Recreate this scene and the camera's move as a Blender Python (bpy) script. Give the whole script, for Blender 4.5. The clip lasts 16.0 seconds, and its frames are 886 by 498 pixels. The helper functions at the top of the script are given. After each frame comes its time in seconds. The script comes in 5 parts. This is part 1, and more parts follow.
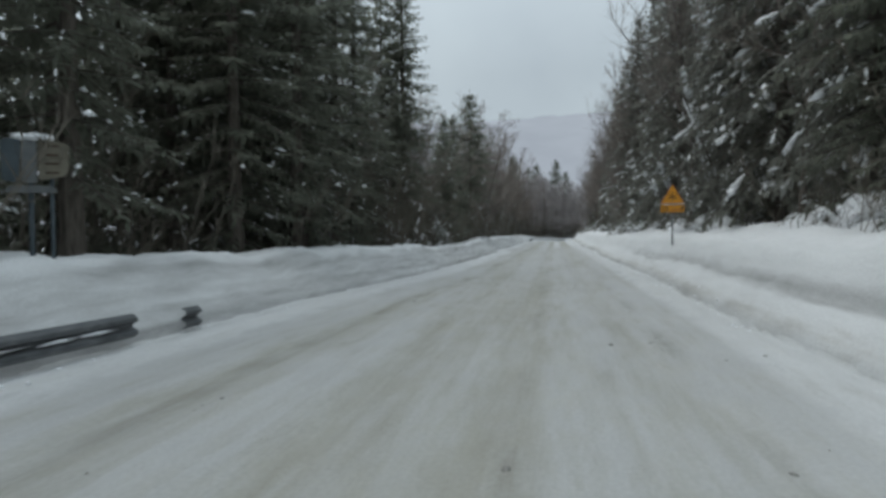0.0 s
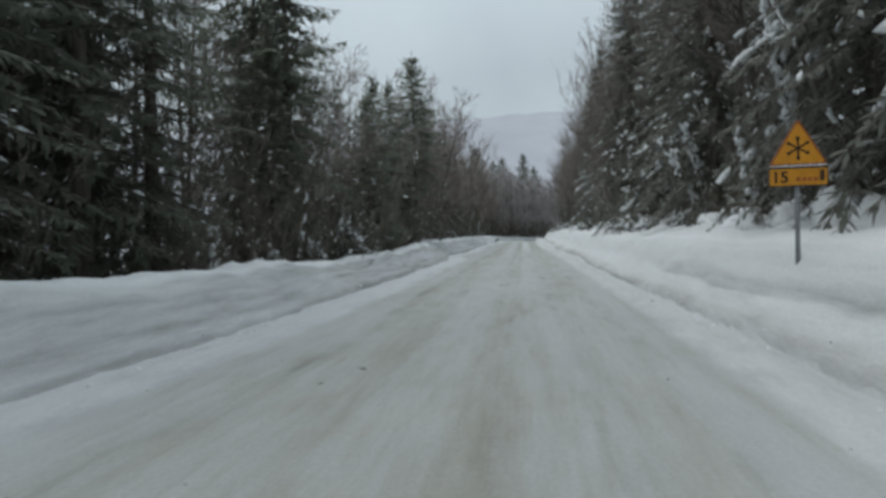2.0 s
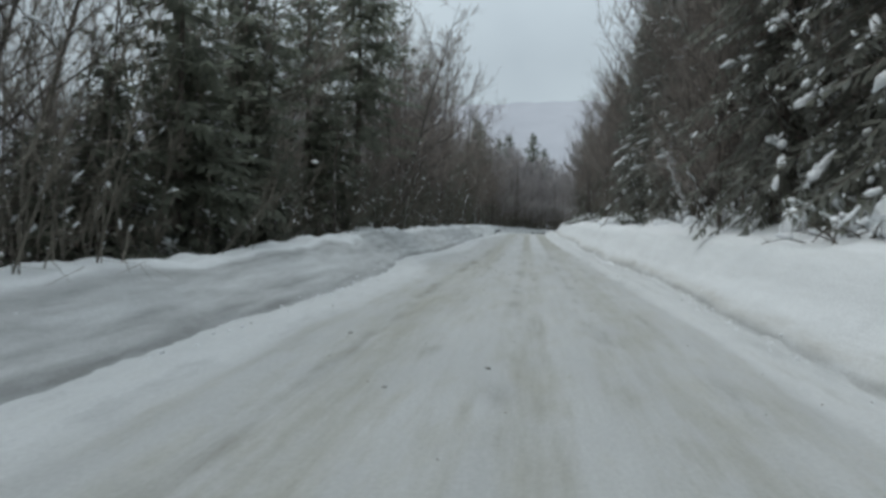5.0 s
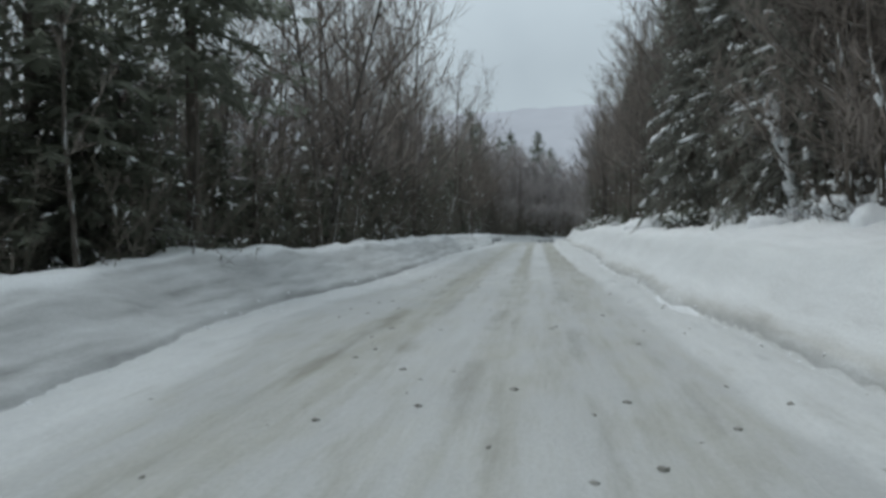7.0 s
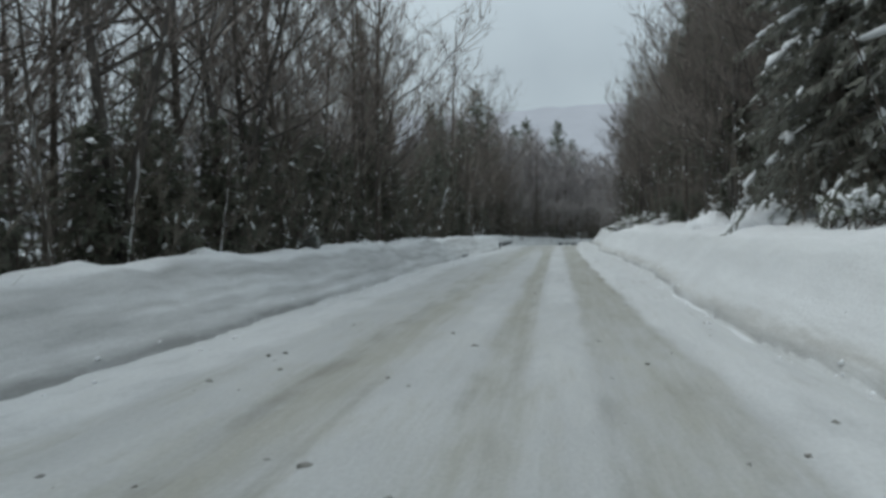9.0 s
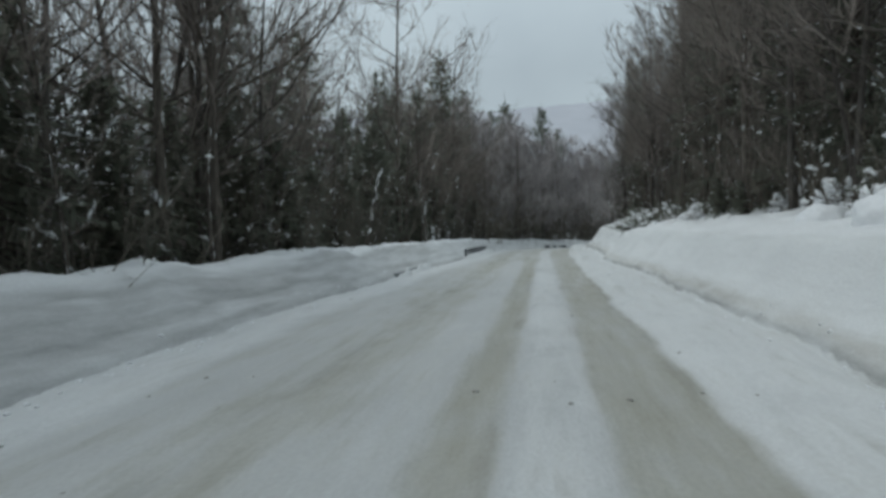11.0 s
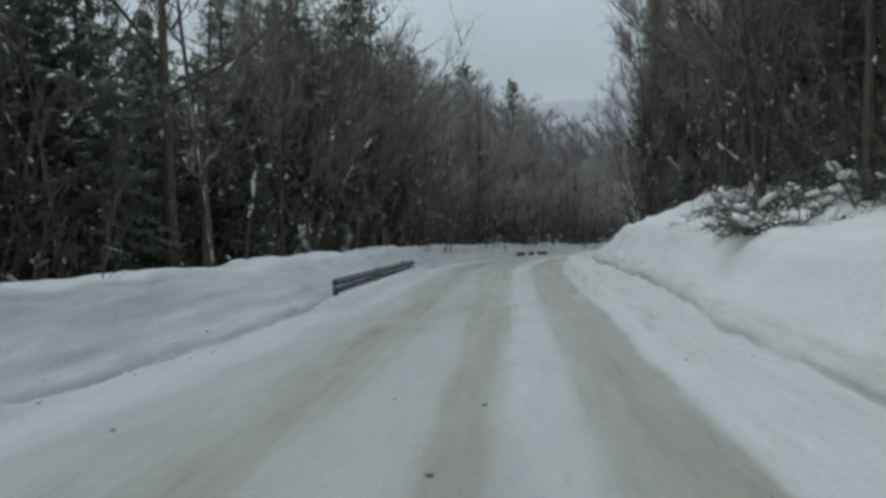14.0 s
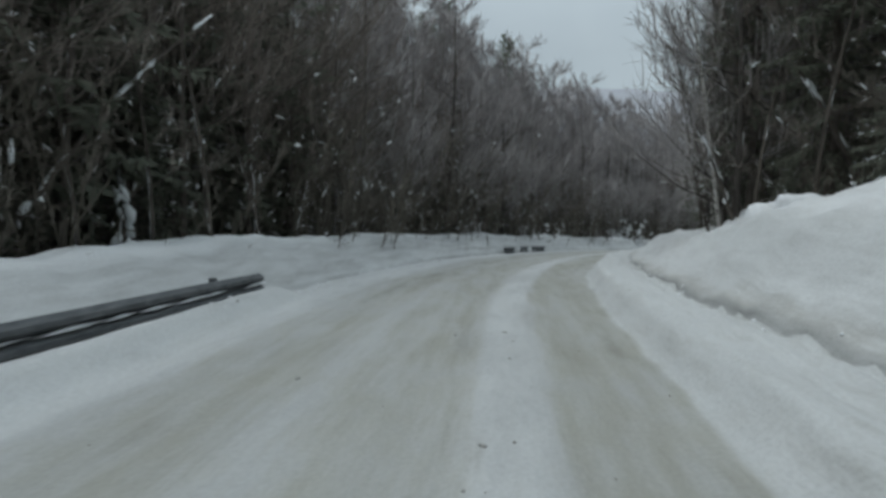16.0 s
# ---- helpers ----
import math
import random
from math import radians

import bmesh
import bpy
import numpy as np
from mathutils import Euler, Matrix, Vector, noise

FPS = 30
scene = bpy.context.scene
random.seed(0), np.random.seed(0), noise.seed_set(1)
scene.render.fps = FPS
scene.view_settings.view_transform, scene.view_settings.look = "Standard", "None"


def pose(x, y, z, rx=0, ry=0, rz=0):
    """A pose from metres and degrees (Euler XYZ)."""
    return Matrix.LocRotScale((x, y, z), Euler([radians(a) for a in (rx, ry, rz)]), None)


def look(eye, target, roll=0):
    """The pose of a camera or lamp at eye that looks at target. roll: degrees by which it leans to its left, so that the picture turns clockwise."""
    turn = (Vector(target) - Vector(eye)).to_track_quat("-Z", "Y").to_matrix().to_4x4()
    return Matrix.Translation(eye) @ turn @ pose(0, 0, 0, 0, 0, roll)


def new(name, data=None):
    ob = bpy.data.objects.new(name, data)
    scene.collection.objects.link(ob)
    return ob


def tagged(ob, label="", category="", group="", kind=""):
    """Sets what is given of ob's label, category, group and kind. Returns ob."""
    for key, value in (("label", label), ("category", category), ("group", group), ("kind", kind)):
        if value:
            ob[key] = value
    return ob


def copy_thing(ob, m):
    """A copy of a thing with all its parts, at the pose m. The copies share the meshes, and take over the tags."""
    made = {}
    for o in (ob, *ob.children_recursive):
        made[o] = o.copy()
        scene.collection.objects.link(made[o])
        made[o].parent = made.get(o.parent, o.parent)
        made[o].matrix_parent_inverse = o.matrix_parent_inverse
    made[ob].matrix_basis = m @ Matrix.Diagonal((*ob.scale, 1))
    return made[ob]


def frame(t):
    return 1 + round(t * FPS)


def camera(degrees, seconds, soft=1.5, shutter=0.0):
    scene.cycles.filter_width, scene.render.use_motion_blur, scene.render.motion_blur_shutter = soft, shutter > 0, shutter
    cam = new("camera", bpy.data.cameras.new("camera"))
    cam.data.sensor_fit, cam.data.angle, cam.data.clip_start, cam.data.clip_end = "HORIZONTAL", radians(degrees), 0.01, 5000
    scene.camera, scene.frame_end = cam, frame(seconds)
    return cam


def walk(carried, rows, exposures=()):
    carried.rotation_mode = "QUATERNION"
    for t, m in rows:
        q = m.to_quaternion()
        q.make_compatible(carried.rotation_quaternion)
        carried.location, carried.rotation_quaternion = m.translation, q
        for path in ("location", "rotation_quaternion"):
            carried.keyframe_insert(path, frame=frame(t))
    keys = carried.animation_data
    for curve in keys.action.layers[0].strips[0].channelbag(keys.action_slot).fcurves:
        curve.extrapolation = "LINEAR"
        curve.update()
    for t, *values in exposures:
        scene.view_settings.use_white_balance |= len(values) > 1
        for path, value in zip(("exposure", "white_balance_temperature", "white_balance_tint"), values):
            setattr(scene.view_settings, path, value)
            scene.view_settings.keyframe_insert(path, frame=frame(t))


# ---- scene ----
cam = camera(72.0, 16.0, 3.3, 0.15)
PATH = [
    (0, (-0.075, 0.095, 1.403), (-0.437, 2.061, 1.353), -0.6),
    (0.5, (-0.029, 2.9, 1.421), (-0.369, 4.871, 1.386), -1.8),
    (1, (-0.14, 6.139, 1.408), (-0.466, 8.112, 1.398), -1.7),
    (1.5, (-0.097, 8.985, 1.429), (-0.394, 10.963, 1.407), -2.1),
    (2, (-0.11, 11.937, 1.494), (-0.372, 13.919, 1.443), -1.6),
    (2.5, (-0.086, 14.799, 1.458), (-0.378, 16.777, 1.405), -1.8),
    (3, (-0.094, 17.668, 1.439), (-0.418, 19.641, 1.388), -0.5),
    (3.5, (-0.15, 20.569, 1.404), (-0.499, 22.538, 1.357), -1.4),
    (4, (-0.274, 23.261, 1.369), (-0.65, 25.225, 1.333), -2.2),
    (4.5, (-0.489, 26.4, 1.431), (-0.821, 28.371, 1.368), 0.7),
    (5, (-0.535, 29.384, 1.461), (-0.805, 31.363, 1.365), 1.4),
    (7.5, (0.077, 44.304, 1.432), (-0.265, 46.274, 1.376), -1.5),
    (8, (0.106, 47.297, 1.43), (-0.293, 49.256, 1.374), -1.8),
    (8.5, (-0.007, 49.927, 1.467), (-0.405, 51.885, 1.371), -0.9),
    (9, (0.072, 52.773, 1.407), (-0.296, 54.738, 1.346), -0.6),
    (11.5, (-0.005, 67.596, 1.407), (-0.324, 69.569, 1.352), -1.6),
    (12, (-0.119, 70.639, 1.427), (-0.434, 72.613, 1.365), -1.3),
    (12.5, (-0.1, 73.804, 1.388), (-0.399, 75.78, 1.322), -1.7),
    (13, (-0.122, 76.835, 1.408), (-0.387, 78.816, 1.356), -1.9),
    (13.5, (-0.12, 79.777, 1.426), (-0.373, 81.76, 1.381), -1.5),
    (14, (-0.101, 82.901, 1.476), (-0.329, 84.887, 1.416), -1.7),
    (14.5, (-0.076, 85.998, 1.442), (-0.3, 87.983, 1.352), -1.4),
    (15, (0.026, 89.137, 1.428), (-0.206, 91.121, 1.327), -1.1),
    (15.5, (-0.115, 92.369, 1.464), (-0.332, 94.355, 1.359), 0.6),
    (16, (0.063, 95.475, 1.363), (-0.129, 97.463, 1.253), 0.5),
]
EXPOSURES = [(0.0, 0.04, 6600, 9.5), (5.0, 0.10, 6560, 9), (8.5, -0.02, 6520, 8), (12.0, -0.12, 6500, 7), (14.0, -0.18, 6500, 7), (16.0, -0.1, 6500, 7.5)]
walk(cam, [(t, look(eye, target, roll)) for t, eye, target, roll in PATH], EXPOSURES)

import itertools

# ------------------------------------------------------------------ light
SKY_TURN = radians(240)
world = bpy.data.worlds.new("overcast_sky")
scene.world = world
world.use_nodes = True
wn, wl = world.node_tree.nodes, world.node_tree.links
wn.clear()
w_out = wn.new("ShaderNodeOutputWorld")
w_bg = wn.new("ShaderNodeBackground")
w_sky = wn.new("ShaderNodeTexSky")
w_sky.sky_type = "NISHITA"
w_sky.sun_disc = False
w_sky.sun_elevation = radians(65)
w_sky.sun_rotation = SKY_TURN
w_sky.air_density, w_sky.dust_density, w_sky.ozone_density = 1.0, 6.0, 1.0
w_dim = wn.new("ShaderNodeMix")
w_dim.data_type = "RGBA"
w_dim.blend_type = "MULTIPLY"
w_dim.inputs["Factor"].default_value = 1.0
w_dim.inputs["B"].default_value = (0.09, 0.09, 0.09, 1)
w_geo = wn.new("ShaderNodeTexCoord")
w_noise = wn.new("ShaderNodeTexNoise")
w_noise.inputs["Scale"].default_value = 2.6
w_noise.inputs["Detail"].default_value = 5.0
w_ramp = wn.new("ShaderNodeValToRGB")
w_ramp.color_ramp.elements[0].position, w_ramp.color_ramp.elements[0].color = 0.3, (0.434, 0.51, 0.57, 1)
w_ramp.color_ramp.elements[1].position, w_ramp.color_ramp.elements[1].color = 0.72, (0.537, 0.626, 0.682, 1)
w_mix = wn.new("ShaderNodeMix")
w_mix.data_type = "RGBA"
w_mix.inputs["Factor"].default_value = 0.92
wl.new(w_sky.outputs["Color"], w_dim.inputs["A"])
wl.new(w_geo.outputs["Generated"], w_noise.inputs["Vector"])
wl.new(w_noise.outputs["Fac"], w_ramp.inputs["Fac"])
wl.new(w_dim.outputs["Result"], w_mix.inputs["A"])
wl.new(w_ramp.outputs["Color"], w_mix.inputs["B"])
w_xyz = wn.new("ShaderNodeSeparateXYZ")
w_rise = wn.new("ShaderNodeMapRange")
w_rise.inputs["From Min"].default_value, w_rise.inputs["From Max"].default_value = 0.25, 1.0
w_rise.inputs["To Min"].default_value, w_rise.inputs["To Max"].default_value = 1.0, 2.0
wl.new(w_geo.outputs["Generated"], w_xyz.inputs["Vector"])
wl.new(w_xyz.outputs["Z"], w_rise.inputs["Value"])
wl.new(w_rise.outputs["Result"], w_bg.inputs["Strength"])
wl.new(w_mix.outputs["Result"], w_bg.inputs["Color"])
wl.new(w_bg.outputs["Background"], w_out.inputs["Surface"])

sun_data = bpy.data.lights.new("sun", "SUN")
sun_data.energy, sun_data.angle, sun_data.color = 0.55, radians(60), (1.0, 0.98, 0.95)
sun = new("sun", sun_data)
sun.matrix_world = look((-22, 50, 60), (0, 62, 0))


# ------------------------------------------------------------------ materials
def material(name, rough=0.85, spec=0.3):
    m = bpy.data.materials.new(name)
    m.use_nodes = True
    b = m.node_tree.nodes["Principled BSDF"]
    b.inputs["Roughness"].default_value = rough
    b.inputs["Specular IOR Level"].default_value = spec
    return m, m.node_tree.nodes, m.node_tree.links, b


def noise_node(n, l, scale, detail=4.0, stretch=None, space="Object", rough=0.55):
    co = n.new("ShaderNodeTexCoord")
    t = n.new("ShaderNodeTexNoise")
    t.inputs["Scale"].default_value = scale
    t.inputs["Detail"].default_value = detail
    t.inputs["Roughness"].default_value = rough
    src = co.outputs[space]
    if stretch:
        mp = n.new("ShaderNodeMapping")
        mp.inputs["Scale"].default_value = stretch
        l.new(src, mp.inputs["Vector"])
        src = mp.outputs["Vector"]
    l.new(src, t.inputs["Vector"])
    return t.outputs["Fac"]


def ramp(n, l, fac, stops):
    r = n.new("ShaderNodeValToRGB")
    e = r.color_ramp.elements
    while len(e) < len(stops):
        e.new(0.5)
    for el, (p, c) in zip(e, stops):
        el.position, el.color = p, (*c, 1) if len(c) == 3 else c
    l.new(fac, r.inputs["Fac"])
    return r.outputs["Color"]


def mix(n, l, fac, a, b, how="MIX"):
    m = n.new("ShaderNodeMix")
    m.data_type, m.blend_type = "RGBA", how
    for sock, v in (("Factor", fac), ("A", a), ("B", b)):
        if isinstance(v, (int, float)):
            m.inputs[sock].default_value = v
        elif isinstance(v, tuple):
            m.inputs[sock].default_value = (*v, 1)
        else:
            l.new(v, m.inputs[sock])
    return m.outputs["Result"]


def maths(n, l, op, a, b):
    m = n.new("ShaderNodeMath")
    m.operation = op
    m.use_clamp = True
    for i, v in enumerate((a, b)):
        if isinstance(v, (int, float)):
            m.inputs[i].default_value = v
        else:
            l.new(v, m.inputs[i])
    return m.outputs[0]


def bump(n, l, b, height, strength=0.4, distance=0.02):
    u = n.new("ShaderNodeBump")
    u.inputs["Strength"].default_value = strength
    u.inputs["Distance"].default_value = distance
    l.new(height, u.inputs["Height"])
    l.new(u.outputs["Normal"], b.inputs["Normal"])


def snow_ground_material(name, clean, fresh, dirty, sandy, spread=2.3):
    """Snow that carries per-vertex amounts of grit with painted shade, of sand and of fresh powder, all broken up by
    streaks along the road.
    """
    m, n, l, b = material(name, 0.75, 0.25)
    amount = {}
    for key in ("dirt", "sand", "fresh"):
        at = n.new("ShaderNodeAttribute")
        at.attribute_name = key
        amount[key] = at.outputs["Fac"]
    streak = noise_node(n, l, 1.0, 5.0, (2.6, 0.16, 1.5))
    fine = noise_node(n, l, 1.0, 5.0, (8.0, 0.8, 4.0), rough=0.65)
    blot = noise_node(n, l, 1.0, 6.0, (2.4, 0.9, 2.0), rough=0.7)
    patch = noise_node(n, l, 0.55, 5.0)
    grain = noise_node(n, l, 28.0, 3.0)
    torn = mix(n, l, 0.45, mix(n, l, 0.5, streak, fine), blot)

    def ragged(a, lo, hi):
        u = n.new("ShaderNodeMath")
        u.operation = "MULTIPLY_ADD"
        l.new(torn, u.inputs[0])
        u.inputs[1].default_value = spread
        v = n.new("ShaderNodeMath")
        v.operation = "SUBTRACT"
        l.new(a, v.inputs[0])
        v.inputs[1].default_value = 0.5 * spread
        l.new(v.outputs[0], u.inputs[2])
        return ramp(n, l, u.outputs[0], [(0.0, (0.0,) * 3), (lo, (0.12,) * 3), (hi, (0.75,) * 3), (1.0, (1.0,) * 3)])

    base = ramp(n, l, patch, [(0.3, tuple(c * 0.92 for c in clean)), (0.7, clean)])
    c = mix(n, l, ragged(amount["fresh"], 0.3, 0.62), base, fresh)
    c = mix(n, l, ragged(amount["sand"], 0.26, 0.7), c, sandy)
    c = mix(n, l, ragged(amount["dirt"], 0.24, 0.8), c, dirty)
    c = mix(n, l, 0.3, c, ramp(n, l, mix(n, l, 0.5, grain, blot), [(0.38, (0.5,) * 3), (0.6, (1.0,) * 3)]), "MULTIPLY")
    l.new(c, b.inputs["Base Color"])
    bump(n, l, b, mix(n, l, 0.4, mix(n, l, 0.5, fine, blot), grain), 0.7, 0.04)
    return m


def simple_material(name, stops, scale, rough=0.85, spec=0.3, stretch=None, bumpy=0.4, dist=0.01, vary=0.0):
    m, n, l, b = material(name, rough, spec)
    f = noise_node(n, l, scale, 5.0, stretch)
    c = ramp(n, l, f, stops)
    if vary:
        info = n.new("ShaderNodeObjectInfo")
        geo = n.new("ShaderNodeNewGeometry")
        r = mix(n, l, 0.5, info.outputs["Random"], geo.outputs["Random Per Island"])
        c = mix(n, l, 1.0, c, ramp(n, l, r, [(0.0, (1 - vary,) * 3), (1.0, (1 + vary * 0.6,) * 3)]), "MULTIPLY")
    l.new(c, b.inputs["Base Color"])
    if bumpy:
        bump(n, l, b, f, bumpy, dist)
    return m


ROAD_SNOW = snow_ground_material("packed_road_snow", (0.545, 0.56, 0.56), (0.69, 0.708, 0.712), (0.22, 0.215, 0.19), (0.385, 0.38, 0.325))
BANK_SNOW = snow_ground_material("ploughed_snow", (0.79, 0.812, 0.817), (0.83, 0.85, 0.86), (0.30, 0.305, 0.30), (0.50, 0.485, 0.44), 2.0)
FIELD_SNOW = snow_ground_material("forest_snow", (0.82, 0.84, 0.86), (0.83, 0.85, 0.86), (0.10, 0.09, 0.07), (0.2, 0.17, 0.12))
TREE_SNOW = simple_material("snow_on_branches", [(0.3, (0.74, 0.76, 0.78)), (0.7, (0.86, 0.88, 0.9))], 9.0, 0.8, 0.2, None, 0.5, 0.02)
NEEDLES = simple_material("spruce_needles", [(0.3, (0.09, 0.10, 0.078)), (0.7, (0.138, 0.147, 0.116))], 1.6, 0.65, 0.25, None, 0.0, 0.0, 0.35)
FROST_NEEDLES = simple_material("frosted_spruce_needles", [(0.3, (0.088, 0.09, 0.074)), (0.5, (0.14, 0.145, 0.125)), (0.68, (0.37, 0.38, 0.375))], 2.2, 0.7, 0.25, None, 0.0, 0.0, 0.35)
def let_light_through(m, share, tint):
    """Thin foliage passes part of the light that falls on it."""
    n, l = m.node_tree.nodes, m.node_tree.links
    b, out = n["Principled BSDF"], n["Material Output"]
    t = n.new("ShaderNodeBsdfTranslucent")
    t.inputs["Color"].default_value = (*tint, 1)
    x = n.new("ShaderNodeMixShader")
    x.inputs["Fac"].default_value = share
    l.new(b.outputs["BSDF"], x.inputs[1])
    l.new(t.outputs["BSDF"], x.inputs[2])
    l.new(x.outputs["Shader"], out.inputs["Surface"])


let_light_through(NEEDLES, 0.5, (0.27, 0.285, 0.23))
let_light_through(FROST_NEEDLES, 0.5, (0.29, 0.29, 0.25))
BARK = simple_material("dark_bark", [(0.3, (0.075, 0.066, 0.057)), (0.7, (0.175, 0.154, 0.134))], 11.0, 0.9, 0.15, (1, 1, 0.22), 1.0, 0.05, 0.25)
TWIGS = simple_material("bare_twigs", [(0.3, (0.215, 0.186, 0.166)), (0.7, (0.37, 0.324, 0.294))], 2.0, 0.9, 0.15, None, 0.0, 0.0, 0.3)
GREY_BARK = simple_material("grey_bark", [(0.3, (0.065, 0.058, 0.052)), (0.55, (0.105, 0.095, 0.087)), (0.8, (0.16, 0.148, 0.138))], 5.0, 0.9, 0.15, (1, 1, 0.35), 0.8, 0.02, 0.2)
BIRCH_BARK = simple_material("birch_bark", [(0.38, (0.05, 0.045, 0.04)), (0.46, (0.42, 0.40, 0.37)), (0.7, (0.6, 0.58, 0.55))], 6.0, 0.8, 0.2, (1, 1, 2.2), 0.5, 0.01, 0.1)
BRUSH = simple_material("undergrowth_stems", [(0.3, (0.13, 0.117, 0.097)), (0.7, (0.23, 0.208, 0.175))], 2.0, 0.9, 0.15, None, 0.0, 0.0, 0.3)
STEEL = simple_material("galvanised_steel", [(0.3, (0.075, 0.083, 0.087)), (0.6, (0.14, 0.148, 0.155)), (0.8, (0.22, 0.228, 0.235))], 6.0, 0.55, 0.4, (3, 0.6, 1), 0.2, 0.004)
STEEL.node_tree.nodes["Principled BSDF"].inputs["Metallic"].default_value = 0.35
POST_GREY = simple_material("grey_painted_post", [(0.3, (0.16, 0.17, 0.18)), (0.7, (0.26, 0.27, 0.28))], 9.0, 0.6, 0.4)
SIGN_YELLOW = simple_material("orange_yellow_sheeting", [(0.3, (0.55, 0.235, 0.014)), (0.7, (0.68, 0.30, 0.02))], 6.0, 0.5, 0.4, None, 0.1)
SIGN_RED = simple_material("worn_red_border", [(0.3, (0.28, 0.075, 0.025)), (0.7, (0.38, 0.11, 0.03))], 9.0, 0.5, 0.4, None, 0.1)
SIGN_BLACK = simple_material("dark_print", [(0.3, (0.03, 0.018, 0.01)), (0.7, (0.06, 0.035, 0.02))], 9.0, 0.6, 0.3, None, 0.0)
SIGN_BACK = simple_material("grey_metal_sheet", [(0.3, (0.2, 0.21, 0.22)), (0.7, (0.3, 0.31, 0.32))], 7.0, 0.5, 0.4, None, 0.1)
BOARD_BLUE = simple_material("weathered_blue_board", [(0.3, (0.045, 0.062, 0.072)), (0.7, (0.085, 0.105, 0.118))], 5.0, 0.7, 0.3, None, 0.2)
BOARD_GREY = simple_material("dull_grey_board", [(0.3, (0.10, 0.112, 0.115)), (0.7, (0.16, 0.17, 0.172))], 5.0, 0.7, 0.3, None, 0.2)
BOARD_CREAM = simple_material("cream_board", [(0.3, (0.115, 0.108, 0.085)), (0.7, (0.19, 0.175, 0.135))], 5.0, 0.7, 0.3, None, 0.2)
# snowy hillside whose pale blue-grey also holds the distance haze
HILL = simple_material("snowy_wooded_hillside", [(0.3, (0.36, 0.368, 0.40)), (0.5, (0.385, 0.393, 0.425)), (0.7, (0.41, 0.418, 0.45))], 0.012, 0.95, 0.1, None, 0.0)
# grey lifted to stand in for haze over the distant wood
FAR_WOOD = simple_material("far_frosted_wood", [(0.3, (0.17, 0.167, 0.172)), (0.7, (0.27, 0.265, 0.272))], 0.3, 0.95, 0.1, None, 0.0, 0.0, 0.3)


# ------------------------------------------------------------------ terrain
def interp(v, table):
    return np.interp(v, [a for a, _ in table], [b for _, b in table])


def bend(v):
    """Sideways shift of the road: straight, then a bend to the right."""
    w = np.clip(np.asarray(v, float) - 103.0, 0, 50)
    return w * w / 116.0 + np.clip(np.asarray(v, float) - 153.0, 0, None) * 0.86


def elev(v):
    """Height of the road: level, then falling away into the valley."""
    v = np.asarray(v, float)
    w = np.clip(v - 95.0, 0, 55)
    return -0.0005 * w * w - np.clip(v - 150, 0, 160) * 0.055


def wob(v, seed, *waves):
    """Smooth irregular wandering along the road."""
    out, rng = 0.0, np.random.default_rng(seed)
    for length, amp in waves:
        out = out + amp * np.sin(np.asarray(v, float) * 2 * math.pi / length + rng.uniform(0, 6.28)) * (0.7 + 0.3 * np.sin(np.asarray(v, float) * 2 * math.pi / (length * 2.7) + rng.uniform(0, 6.28)))
    return out


LEFT_TOE = [(-60, -5.45), (12, -5.45), (15.5, -5.15), (17.6, -4.85), (21, -4.65), (25, -4.65), (28, -4.42), (33, -4.35), (37, -4.45), (40, -4.2), (46, -4.3), (50, -4.9), (53.5, -5.0), (56, -4.65), (60, -4.4), (72, -4.7), (77, -4.85), (81, -4.6), (88, -4.55), (90, -4.3), (92.6, -4.05), (94, -3.85), (108, -3.82), (125, -3.9), (200, -3.9)]
RIGHT_EDGE = [(-60, 2.8), (15, 2.75), (25, 2.8), (30, 2.6), (38, 2.6), (43, 2.8), (50, 2.85), (51.5, 2.65), (52.7, 2.42), (55, 2.45), (57.5, 2.62), (61, 2.45), (66, 2.5), (72, 2.82), (82, 2.88), (90, 2.6), (95, 2.85), (104, 2.78), (112, 2.85), (125, 2.8), (200, 2.8)]
# where the driven lane ends against the soft berm on the right
LANE_EDGE = [(-60, 2.0), (20, 1.95), (40, 1.85), (55, 1.6), (64, 1.38), (72, 1.32), (84, 1.30), (92, 1.38), (99, 1.45), (105, 1.62), (115, 1.7), (200, 1.7)]
BERM_RISE = [(-60, 0.04), (30, 0.05), (60, 0.07), (75, 0.09), (92, 0.11), (97, 0.26), (101, 0.34), (110, 0.32), (200, 0.15)]
# how grey the cut face of the left bank is
FACE_GREY = [(-60, 0.50), (20, 0.54), (30, 0.66), (55, 0.60), (86, 0.53), (93, 0.44), (98, 0.40), (115, 0.38), (200, 0.38)]
LEFT_RISE = [(0, 1.08), (17, 1.05), (23, 0.93), (30, 0.75), (38, 0.75), (46, 0.9), (52, 1.02), (60, 0.96), (72, 0.99), (85, 0.98), (105, 0.92), (130, 0.9), (200, 0.9)]
# stretches where the ploughed snow leaves the guard rail bare
BARE_RAIL = [(-3.0, 8.6), (9.3, 10.2), (94.8, 104.8), (124.6, 125.8), (126.8, 127.6), (128.4, 130.0)]


OUTER_RUT = [(-60, -3.0), (8, -3.3), (12.5, -3.3), (16, -3.05), (20, -2.62), (28, -2.72), (33, -2.45), (44, -2.5), (55, -2.25), (70, -2.3), (90, -2.2), (200, -2.2)]


def toe_left(v):
    return interp(v, LEFT_TOE) + wob(v, 3, (11.0, 0.06), (3.1, 0.05), (1.3, 0.03))


